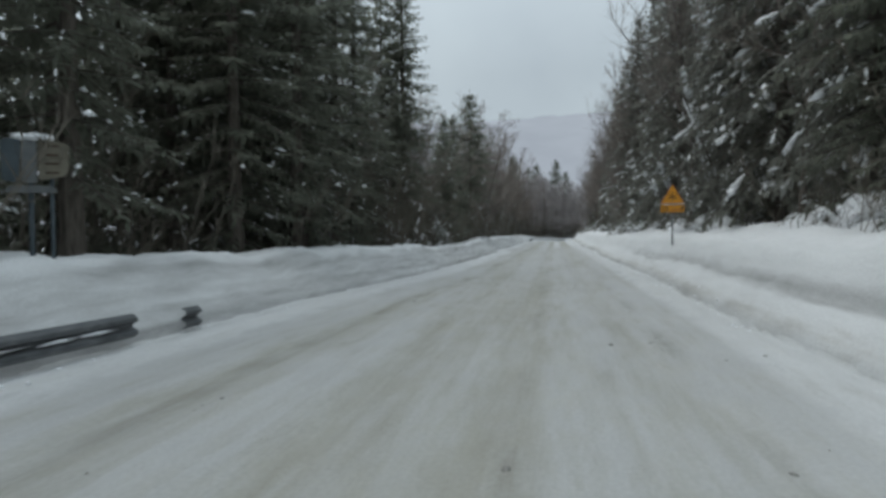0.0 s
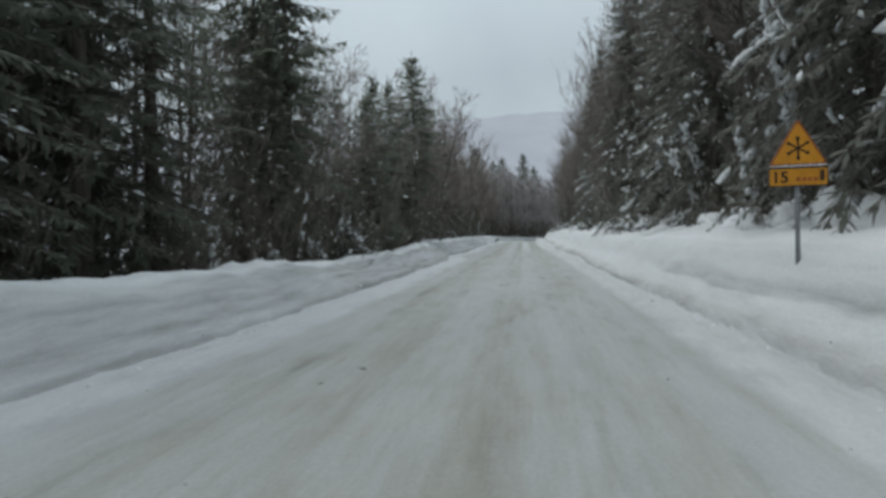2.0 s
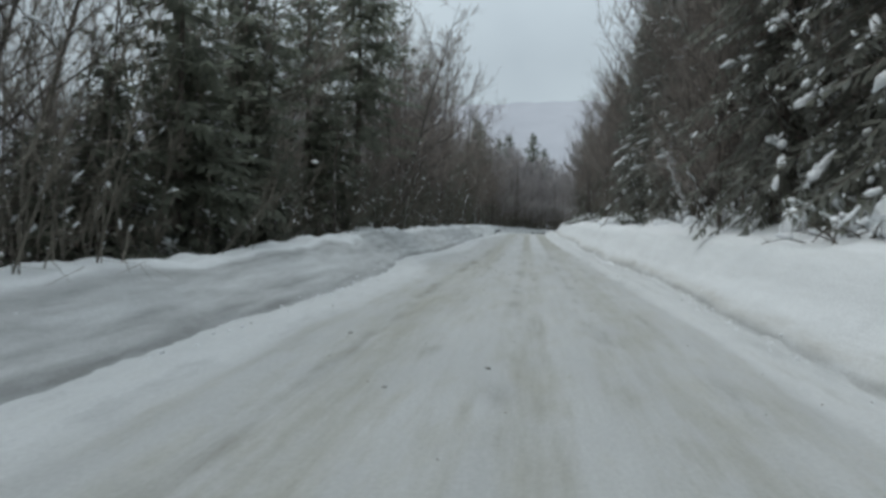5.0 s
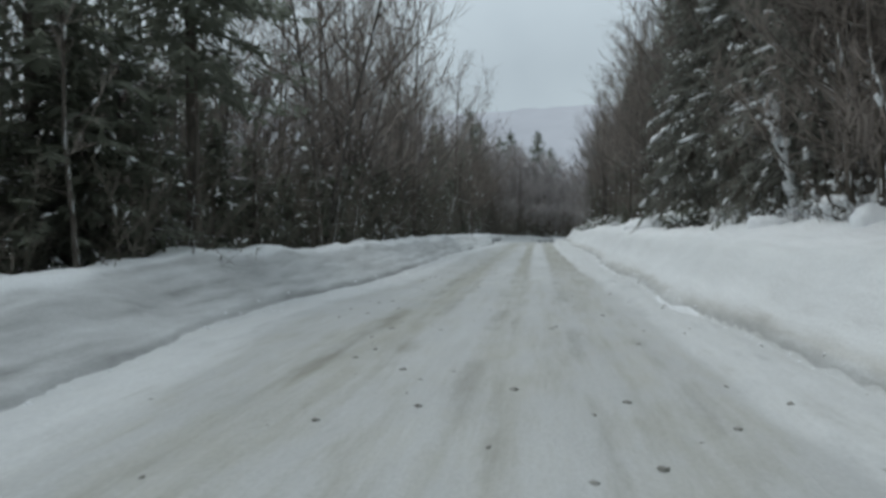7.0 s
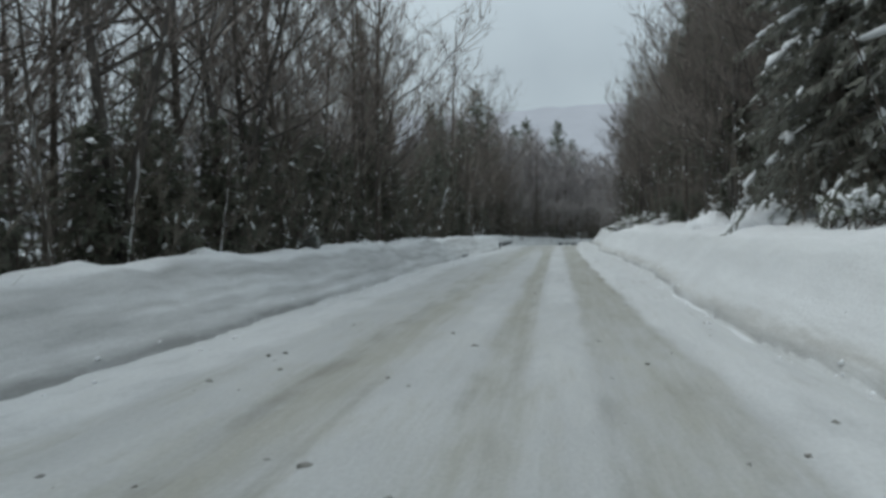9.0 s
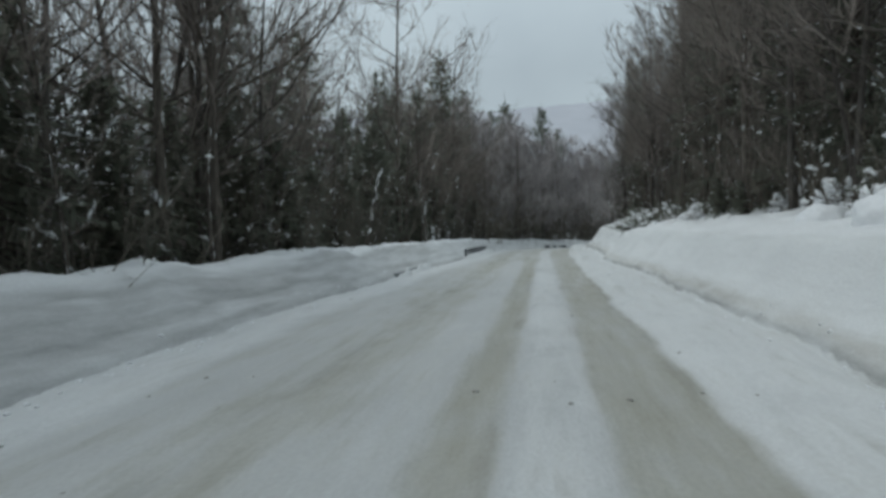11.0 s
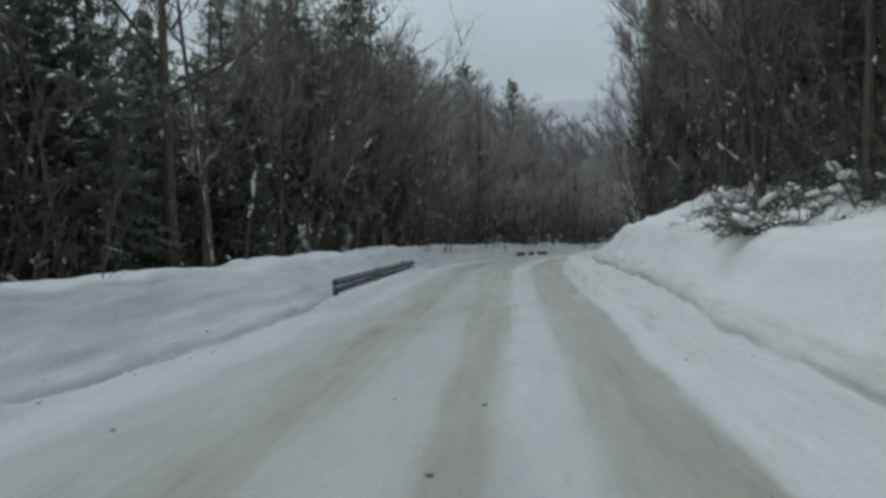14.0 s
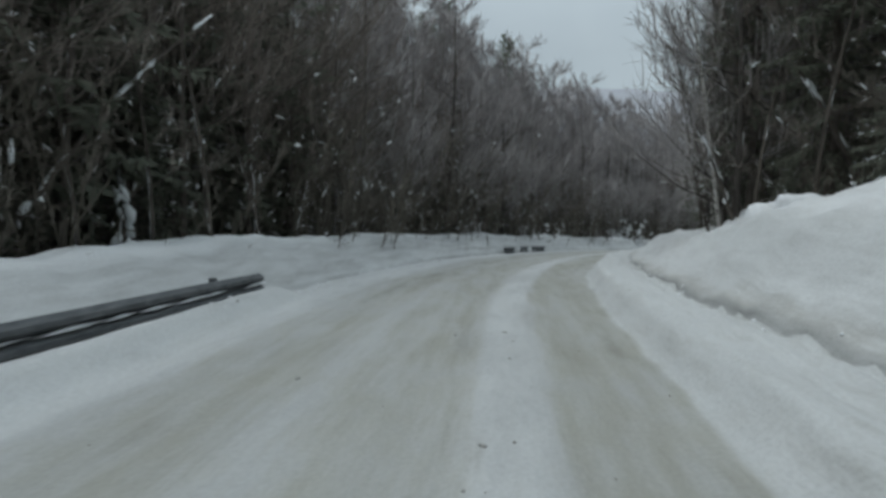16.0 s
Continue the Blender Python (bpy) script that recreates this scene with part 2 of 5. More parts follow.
def edge_right(v):
    return interp(v, RIGHT_EDGE) + wob(v, 5, (13.0, 0.08), (4.3, 0.05), (1.7, 0.02))


def lane_edge(v):
    return interp(v, LANE_EDGE) + wob(v, 9, (7.0, 0.04), (2.3, 0.03), (0.9, 0.015))


def fbm(x, y, seed, scale, octaves=3):
    """Cheap smooth noise from rotated waves."""
    rng, out, amp = np.random.default_rng(seed), 0.0, 1.0
    for _ in range(octaves):
        for _ in range(3):
            a, p = rng.uniform(0, 6.28), rng.uniform(0, 6.28)
            k = 2 * math.pi / scale * rng.uniform(0.7, 1.4)
            out = out + amp * np.sin((x * math.cos(a) + y * math.sin(a)) * k + p + 1.3 * np.sin((x * math.sin(a) - y * math.cos(a)) * k * 0.6 + p * 2))
        scale, amp = scale * 0.45, amp * 0.5
    return out / 4.0


def smooth(t):
    t = np.clip(t, 0, 1)
    return t * t * (3 - 2 * t)


def height(u, v):
    """Height of the snow surface at u metres right of the road's line, v metres along it."""
    u, v = np.asarray(u, float), np.asarray(v, float)
    tl, er = toe_left(v), edge_right(v)
    # the driven surface: ruts of wheels and low ridges between them
    z = 0.012 * fbm(u * 2.2, v * 0.35, 11, 1.6) + 0.008 * fbm(u, v * 0.5, 12, 0.5, 2)
    for c, w, d in ((-0.52, 0.26, 0.035), (0.95, 0.38, 0.04), (-1.75, 0.28, 0.03)):
        z = z - d * np.exp(-((u - c - wob(v, int(c * 100) % 17, (23.0, 0.08), (7.0, 0.03))) / w) ** 2)
    z = z - 0.035 * np.exp(-((u - interp(v, OUTER_RUT)) / 0.3) ** 2)
    # the soft berm between the lane and the cut on the right
    le = lane_edge(v)
    z = z + interp(v, BERM_RISE) * smooth((u - le) / 0.35) * (1 - (0.7 - 0.45 * smooth((v - 62) / 8)) * smooth((u - er + 0.45) / 0.4)) * (1 + 0.25 * fbm(u * 2, v, 15, 1.1))
    z = z - 0.025 * np.exp(-((u - er + 0.02) / 0.06) ** 2) + 0.03 * np.exp(-((u - tl - 0.5) / 0.35) ** 2)
    z = z + 0.25 * np.exp(-((u + 3.52) / 0.26) ** 2) * smooth((v - 92.5) / 1.5) * smooth((106 - v) / 1.5)
    z = z + (0.15 + 0.16 * fbm(u * 0.2, v, 17, 0.9)) * np.exp(-((u + 4.3) / 0.11) ** 2) * smooth((v - 82) / 1.2) * smooth((88.4 - v) / 1.2)
    # left bank: a cut face, a slope and a rounded top, then down into the wood
    a = tl - u
    top = interp(v, LEFT_RISE) + wob(v, 8, (9.0, 0.06), (3.7, 0.05), (1.6, 0.03))
    face = 0.08 * smooth(a / 0.09) + (top - 0.08) * (0.75 * np.clip((a - 0.05) / 1.3, 0, 1) + 0.25 * smooth((a - 0.05) / 1.3))
    face = face + (a > 0) * np.clip(a, 0, 1) * (0.03 * fbm(a * 2.0, v * 0.09, 21, 1.1) + 0.02 * fbm(u, v * 0.6, 23, 0.8, 3))
    drop = np.clip(a - 1.9, 0, None)
    face = face - np.minimum(0.36 * drop, 4.2 - 2.2 * smooth((v - 105) / 20)) + (drop > 0) * 0.12 * fbm(u, v, 22, 3.0)
    z = z + np.where(a > 0, face, 0)
    # right verge: a small cut edge, then a slope that keeps rising
    b = u - er
    rise = interp(b, [(0, 0.0), (0.05, 0.10), (0.5, 0.5), (0.95, 1.1), (1.6, 1.26), (2.8, 1.44), (4.3, 1.68), (6.5, 2.15), (10.5, 2.9), (40, 7.0), (200, 20), (900, 60)])
    rough = 0.07 * fbm(u * 0.9, v * 0.6, 31, 1.5, 4) * np.clip(b, 0, 1) + 0.16 * fbm(u, v, 32, 3.4) * smooth((b - 1.2) / 1.5)
    mound = 0.6 * np.exp(-(((u - 6.8) / 2.2) ** 2 + ((v - 103.5) / 2.6) ** 2))
    rise = rise * (1 - 0.32 * smooth((v - 104.5) / 5.5))
    track = -0.08 * np.exp(-((b - 0.6 - wob(v, 35, (17, 0.08))) / 0.1) ** 2) * (1 - smooth((v - 24) / 8))
    z = z + np.where(b > 0, rise + rough + mound + track, 0)
    return z + elev(v)


def ground_z(x, y):
    return float(height(x - bend(y), y))


def grid_mesh(name, us, vs, mat, sink=None, dirt=None, sand=None, fresh=None, plain=False):
    """A sheet over the road's own coordinates (or over x and y, when plain)."""
    U, V = np.meshgrid(us, vs)
    X = U if plain else U + bend(V)
    Z = sink(U, V) if sink else height(U, V)
    pts = np.stack([X, V, Z], -1).reshape(-1, 3)
    nu, nv = len(us), len(vs)
    i = np.arange((nv - 1) * nu).reshape(nv - 1, nu)[:, :-1].reshape(-1)
    quads = np.stack([i, i + 1, i + nu + 1, i + nu], -1)
    me = bpy.data.meshes.new(name)
    me.vertices.add(len(pts))
    me.vertices.foreach_set("co", pts.astype(np.float32).ravel())
    me.loops.add(quads.size)
    me.loops.foreach_set("vertex_index", quads.astype(np.int32).ravel())
    me.polygons.add(len(quads))
    me.polygons.foreach_set("loop_start", np.arange(0, quads.size, 4, dtype=np.int32))
    me.polygons.foreach_set("use_smooth", np.ones(len(quads), dtype=bool))
    me.update()
    me.validate()
    for key, f in (("dirt", dirt), ("sand", sand), ("fresh", fresh)):
        if f:
            at = me.attributes.new(key, "FLOAT", "POINT")
            at.data.foreach_set("value", np.clip(f(U, V), 0, 1).astype(np.float32).ravel())
    me.materials.append(mat)
    return new(name, me)


def band(u, lo, hi, soft=0.07):
    """One inside a strip along the road, nought outside it."""
    return smooth((u - lo + soft) / (2 * soft)) * (1 - smooth((u - hi + soft) / (2 * soft)))


def road_sand(u, v):
    sway = wob(v, 51, (9.0, 0.04), (3.0, 0.03), (1.1, 0.015))
    late = smooth((v - 52) / 16)
    end = smooth((v - 88) / 8)
    early = 1 - smooth((v - 14) / 14)
    out = 0.27 + 0.14 * fbm(u * 1.5, v * 0.3, 41, 2.5)
    out = out + 0.24 * early * band(u, -2.1, 0.1, 0.5) + 0.18 * (1 - late) * band(u, -0.75, -0.2, 0.12) + 0.2 * (1 - late) * band(u, 0.55, 1.25, 0.2)
    out = out + (0.30 - 0.14 * late) * np.exp(-((u - interp(v, OUTER_RUT) - 0.15) / 0.42) ** 2) + 0.14 * np.exp(-((u + 1.85) / 0.3) ** 2)
    # the two sandy wheel strips with the white strip between them
    out = out + 0.42 * late * (1 - 0.45 * end) * band(u, -0.74 - 0.5 * end + sway, -0.28 + 0.12 * end + sway, 0.13 + 0.1 * end)
    out = out + 0.40 * late * (1 - 0.25 * end) * band(u, 0.46 + sway, lane_edge(v) + 0.06, 0.12)
    out = out - 0.30 * late * band(u, -0.24 + 0.15 * end, 0.42, 0.08) - 0.20 * late * band(u, -1.35, -0.8, 0.12) * (1 - end)
    out = out + 0.05 * late * band(u, -2.7, -1.4, 0.25)
    out = out - 0.9 * smooth((u - lane_edge(v) + 0.08) / 0.3) - 0.9 * smooth((toe_left(v) + 1.15 - u) / 0.4)
    return out


def road_dirt_shade(u, v):
    out = 0.10 + 0.10 * fbm(u * 2, v * 0.5, 43, 1.2)
    for c, k in ((-0.36, 0.16), (0.42, 0.12), (1.28, 0.16)):
        out = out + k * np.exp(-((u - c) / 0.10) ** 2) * np.clip(fbm(u * 0.3, v * 0.7, int(abs(c) * 77), 2.4) + 0.25, 0, 1) * 2.2
    out = out + (0.62 - 0.2 * smooth((v - 58) / 8)) * np.exp(-((u - interp(v, OUTER_RUT) + 0.05 * fbm(u, v, 44, 2.0)) / 0.13) ** 2) * np.clip(0.45 + 0.6 * fbm(u * 0.3, v * 0.8, 46, 3.0), 0, 1)
    mid = smooth((v - 22) / 5) * (1 - smooth((v - 58) / 8))
    for c, k in ((-0.68, 0.36), (0.5, 0.32), (-1.6, 0.28)):
        out = out + k * mid * np.exp(-((u - c - wob(v, 52, (8.0, 0.06))) / 0.16) ** 2) * smooth((fbm(u * 0.6, v * 0.9, 53 + int(c * 10), 3.2, 4) + 0.15) / 0.7)
    # a dark seam where the lane meets the berm, and painted shade in the cut at the verge's foot
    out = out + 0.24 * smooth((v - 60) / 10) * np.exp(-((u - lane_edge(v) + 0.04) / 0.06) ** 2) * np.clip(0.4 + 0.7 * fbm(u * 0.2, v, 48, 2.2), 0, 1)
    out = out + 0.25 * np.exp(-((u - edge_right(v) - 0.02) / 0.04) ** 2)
    return out - 0.2 * smooth((toe_left(v) + 0.9 - u) / 0.4)


def road_fresh(u, v):
    out = (0.45 + 0.4 * smooth((v - 58) / 12)) * smooth((u - lane_edge(v) + 0.15) / 0.4) + 0.5 * smooth((toe_left(v) + 1.35 - u) / 0.7)
    return out + 0.3 * smooth((v - 52) / 16) * band(u, -0.2, 0.42, 0.15) + 0.22 + 0.2 * fbm(u * 1.4, v * 0.25, 49, 2.2)


def left_dirt(u, v):
    a = toe_left(v) - u
    grey = interp(v, FACE_GREY)
    layer = 0.22 * fbm(a * 4.5, v * 0.06, 45, 1.6) + 0.12 * fbm(a * 7, v * 0.3, 42, 1.2)
    brim = 1.08 + 0.22 * fbm(a * 0.2, v * 0.5, 40, 4.0)
    groove = 0.28 * np.exp(-((a - 0.42 - wob(v, 36, (19, 0.12), (6, 0.05))) / 0.07) ** 2) * np.clip(0.4 + fbm(v * 0.1, v * 0.4, 38, 5.0), 0, 1)
    foot = np.exp(-((a - 0.05) / 0.07) ** 2) * 0.22
    return (grey + layer + groove + foot) * (1 - smooth((a - brim) / 0.25))


def right_dirt_shade(u, v):
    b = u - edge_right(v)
    # edge line of the cut: sandy grit, with the ledge's shade painted in
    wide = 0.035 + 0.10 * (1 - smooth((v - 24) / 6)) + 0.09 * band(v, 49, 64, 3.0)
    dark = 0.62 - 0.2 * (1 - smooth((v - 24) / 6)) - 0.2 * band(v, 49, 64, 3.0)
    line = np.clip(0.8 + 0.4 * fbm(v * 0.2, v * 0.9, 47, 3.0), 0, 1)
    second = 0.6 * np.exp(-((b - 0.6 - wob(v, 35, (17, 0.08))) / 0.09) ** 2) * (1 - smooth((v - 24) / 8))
    # past v 93 the verge is greyed: painted shading behind the berm
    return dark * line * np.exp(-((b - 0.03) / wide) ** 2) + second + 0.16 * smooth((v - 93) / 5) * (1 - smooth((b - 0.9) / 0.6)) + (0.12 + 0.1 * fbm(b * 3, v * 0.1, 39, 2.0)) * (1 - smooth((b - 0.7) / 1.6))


along = np.concatenate([np.arange(-14, 112, 0.2), np.arange(112, 166, 0.5)])
road = grid_mesh("road", np.arange(-6.1, 3.35, 0.045), along, ROAD_SNOW, lambda u, v: height(np.clip(u, toe_left(v) - 0.03, edge_right(v) + 0.03), v) - 0.3 * ((u < toe_left(v) - 0.1) | (u > edge_right(v) + 0.1)), road_dirt_shade, road_sand, road_fresh)
tagged(road, "packed snow road with sandy wheel ruts", "road", kind="structure")


def bank(name, offsets, base, dirt, label):
    """A strip of snow bank that follows its edge of the road."""
    vs = along
    A, V = np.meshgrid(offsets, vs)
    U = base(V) + A
    pts = np.stack([U + bend(V), V, height(U, V)], -1).reshape(-1, 3)
    nu, nv = len(offsets), len(vs)
    i = np.arange((nv - 1) * nu).reshape(nv - 1, nu)[:, :-1].reshape(-1)
    quads = np.stack([i, i + 1, i + nu + 1, i + nu], -1)
    me = bpy.data.meshes.new(name)
    me.from_pydata(pts.tolist(), [], quads.tolist())
    me.polygons.foreach_set("use_smooth", np.ones(len(quads), dtype=bool))
    for key, val in (("dirt", dirt(U, V)), ("sand", 0.5 * np.exp(-((np.abs(A) - 0.12) / 0.16) ** 2) * (A > 0)), ("fresh", 0.2 + smooth((np.abs(A) - 1.0) / 0.5))):
        at = me.attributes.new(key, "FLOAT", "POINT")
        at.data.foreach_set("value", np.clip(val, 0, 1).astype(np.float32).ravel())
    me.materials.append(BANK_SNOW)
    return tagged(new(name, me), label, "snow bank", kind="structure")


steps = np.concatenate([[0.005, 0.03, 0.06], np.arange(0.12, 2.0, 0.09), np.arange(2.0, 5.0, 0.3)])
bank("snow_bank_left", -steps[::-1], toe_left, left_dirt, "ploughed snow bank with grey layered face and white crest")
bank("snow_bank_right", np.concatenate([[0.005, 0.03, 0.06], np.arange(0.12, 3.0, 0.1), np.arange(3.0, 9.0, 0.3)]), edge_right, right_dirt_shade, "smooth snow verge rising from the road edge")


def ground_height(x, y):
    u = x - bend(np.clip(y, -100, 400))
    near = (u > -9.3) & (u < 11.5) & (y < 165.5) & (y > -13.5)
    z = height(u, np.clip(y, -100, 400)) - np.where(near, 0.35, 0.0)
    far = smooth((y - 300) / 500)
    return z * (1 - far) + far * (-9 + 0.0 * x)


gx = np.concatenate([[-3000, -1500, -700, -300, -150, -90], np.arange(-60, 70, 1.5), [75, 90, 150, 300, 700, 1500, 3000]])
gy = np.concatenate([[-400, -150, -60], np.arange(-30, 240, 1.5), [250, 280, 330, 400, 550, 800, 1200, 2000, 3500]])
ground = grid_mesh("ground", gx, gy, FIELD_SNOW, ground_height, lambda x, y: 0.25 * smooth((-7.5 - (x - bend(np.clip(y, -100, 400)))) / 1.5), lambda x, y: 0 * x, plain=True)
tagged(ground, "snow-covered forest floor", "ground", kind="structure")


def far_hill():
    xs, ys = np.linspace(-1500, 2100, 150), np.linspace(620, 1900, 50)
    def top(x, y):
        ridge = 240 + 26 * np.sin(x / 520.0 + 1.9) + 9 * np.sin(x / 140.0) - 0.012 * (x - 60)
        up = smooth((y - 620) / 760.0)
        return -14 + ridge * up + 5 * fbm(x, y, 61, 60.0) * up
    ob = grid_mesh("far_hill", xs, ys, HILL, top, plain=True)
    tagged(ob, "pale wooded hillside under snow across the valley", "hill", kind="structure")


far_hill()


# ------------------------------------------------------------------ mesh helpers
PHI = 0.5257, 0.8507
ICO = [(-PHI[0], PHI[1], 0), (PHI[0], PHI[1], 0), (-PHI[0], -PHI[1], 0), (PHI[0], -PHI[1], 0), (0, -PHI[0], PHI[1]), (0, PHI[0], PHI[1]), (0, -PHI[0], -PHI[1]), (0, PHI[0], -PHI[1]), (PHI[1], 0, -PHI[0]), (PHI[1], 0, PHI[0]), (-PHI[1], 0, -PHI[0]), (-PHI[1], 0, PHI[0])]
ICO_FACES = [(i, j, k) for i, j, k in itertools.combinations(range(12), 3) if all(abs(sum((a - b) ** 2 for a, b in zip(ICO[m], ICO[n])) - 1.1056) < 0.01 for m, n in ((i, j), (j, k), (i, k)))]
ICO_FACES = [f if np.dot(np.cross(np.subtract(ICO[f[1]], ICO[f[0]]), np.subtract(ICO[f[2]], ICO[f[0]])), ICO[f[0]]) > 0 else f[::-1] for f in ICO_FACES]


def unit(a):
    return a / (np.linalg.norm(a) + 1e-9)


class Geo:
    """Collects triangles and quads for one mesh."""

    def __init__(self):
        self.v, self.f, self.n = [], [], 0

    def add(self, pts, faces):
        self.v.extend(pts)
        self.f.extend([tuple(i + self.n for i in f) for f in faces])
        self.n += len(pts)

    def tube(self, path, radii, sides=6, cap=False):
        path = [np.asarray(p, float) for p in path]
        ring, pts, faces = [], [], []
        for k, p in enumerate(path):
            d = path[min(k + 1, len(path) - 1)] - path[max(k - 1, 0)]
            d = d / (np.linalg.norm(d) + 1e-9)
            s = np.cross(d, (0.31, 0.17, 0.93) if abs(d[2]) < 0.9 else (1, 0, 0))
            s = s / (np.linalg.norm(s) + 1e-9)
            t = np.cross(d, s)
            for j in range(sides):
                a = 2 * math.pi * j / sides
                pts.append(p + radii[k] * (math.cos(a) * s + math.sin(a) * t))
        for k in range(len(path) - 1):
            for j in range(sides):
                a, b = k * sides + j, k * sides + (j + 1) % sides
                faces.append((a, b, b + sides, a + sides))
        if cap:
            faces.append(tuple(range(sides))[::-1])
            faces.append(tuple(range((len(path) - 1) * sides, len(path) * sides)))
        self.add(pts, faces)

    def blade(self, p, tip, side, width):
        """A flat pointed sliver from p to tip."""
        m = p * 0.55 + tip * 0.45
        self.add([p, m + side * width, tip, m - side * width], [(0, 1, 2, 3)])

    def ribbon(self, p, q, w):
        d = q - p
        s = np.cross(d, (0.2, 0.3, 0.9))
        s = s / (np.linalg.norm(s) + 1e-9) * w
        self.add([p - s, p + s, q + s * 0.3, q - s * 0.3], [(0, 1, 2, 3)])

    def lump(self, c, along_v, length, width, thick, rng):
        """A small pillow of snow lying along a direction."""
        a = np.asarray(along_v, float)
        a = a / (np.linalg.norm(a) + 1e-9)
        s = np.cross(a, (0, 0, 1.0))
        s = s / (np.linalg.norm(s) + 1e-9)
        up = np.cross(s, a)
        pts = [c + up * thick * rng.uniform(0.8, 1.2)]
        for k in range(5):
            t = 2 * math.pi * k / 5
            r = rng.uniform(0.75, 1.2)
            pts.append(c + a * math.cos(t) * length * 0.5 * r + s * math.sin(t) * width * 0.5 * r + up * rng.uniform(-0.1, 0.35) * thick)
        pts.append(c - up * thick * 0.3)
        faces = [(0, 1 + k, 1 + (k + 1) % 5) for k in range(5)] + [(6, 1 + (k + 1) % 5, 1 + k) for k in range(5)]
        self.add(pts, faces)

    def puff(self, c, along_v, length, width, thick, rng):
        """A rounded clot of snow, uneven all round."""
        a = unit(np.asarray(along_v, float))
        s = np.cross(a, (0.05, 0.02, 1.0))
        s = s / (np.linalg.norm(s) + 1e-9)
        up = np.cross(s, a)
        k = rng.uniform(0.72, 1.22, 12)
        pts = [c + (a * q[0] * length + s * q[1] * width + up * q[2] * thick) * 0.5 * k[i] for i, q in enumerate(ICO)]
        self.add(pts, ICO_FACES)

    def join(self, other):
        self.add(other.v, other.f)

    def mesh(self, name, mat, shade=False):
        me = bpy.data.meshes.new(name)
        me.from_pydata([tuple(p) for p in self.v], [], self.f)
        if shade:
            me.polygons.foreach_set("use_smooth", np.ones(len(me.polygons), dtype=bool))
        me.materials.append(mat)
        return me


def part(name, geo, mat, parent, label="", shade=False):
    """Links one mesh under a thing or under a part."""
    if isinstance(geo, bmesh.types.BMesh):
        me = bpy.data.meshes.new(name)
        geo.to_mesh(me)
        geo.free()
        me.materials.append(mat)
    else:
        me = geo.mesh(name, mat, shade)
    ob = new(name, me)
    ob.parent = parent
    return tagged(ob, label)


def empty(name, label, category, group=""):
    return tagged(new(name), label, category, group)


# ------------------------------------------------------------------ trees
UP = np.array((0, 0, 1.0))


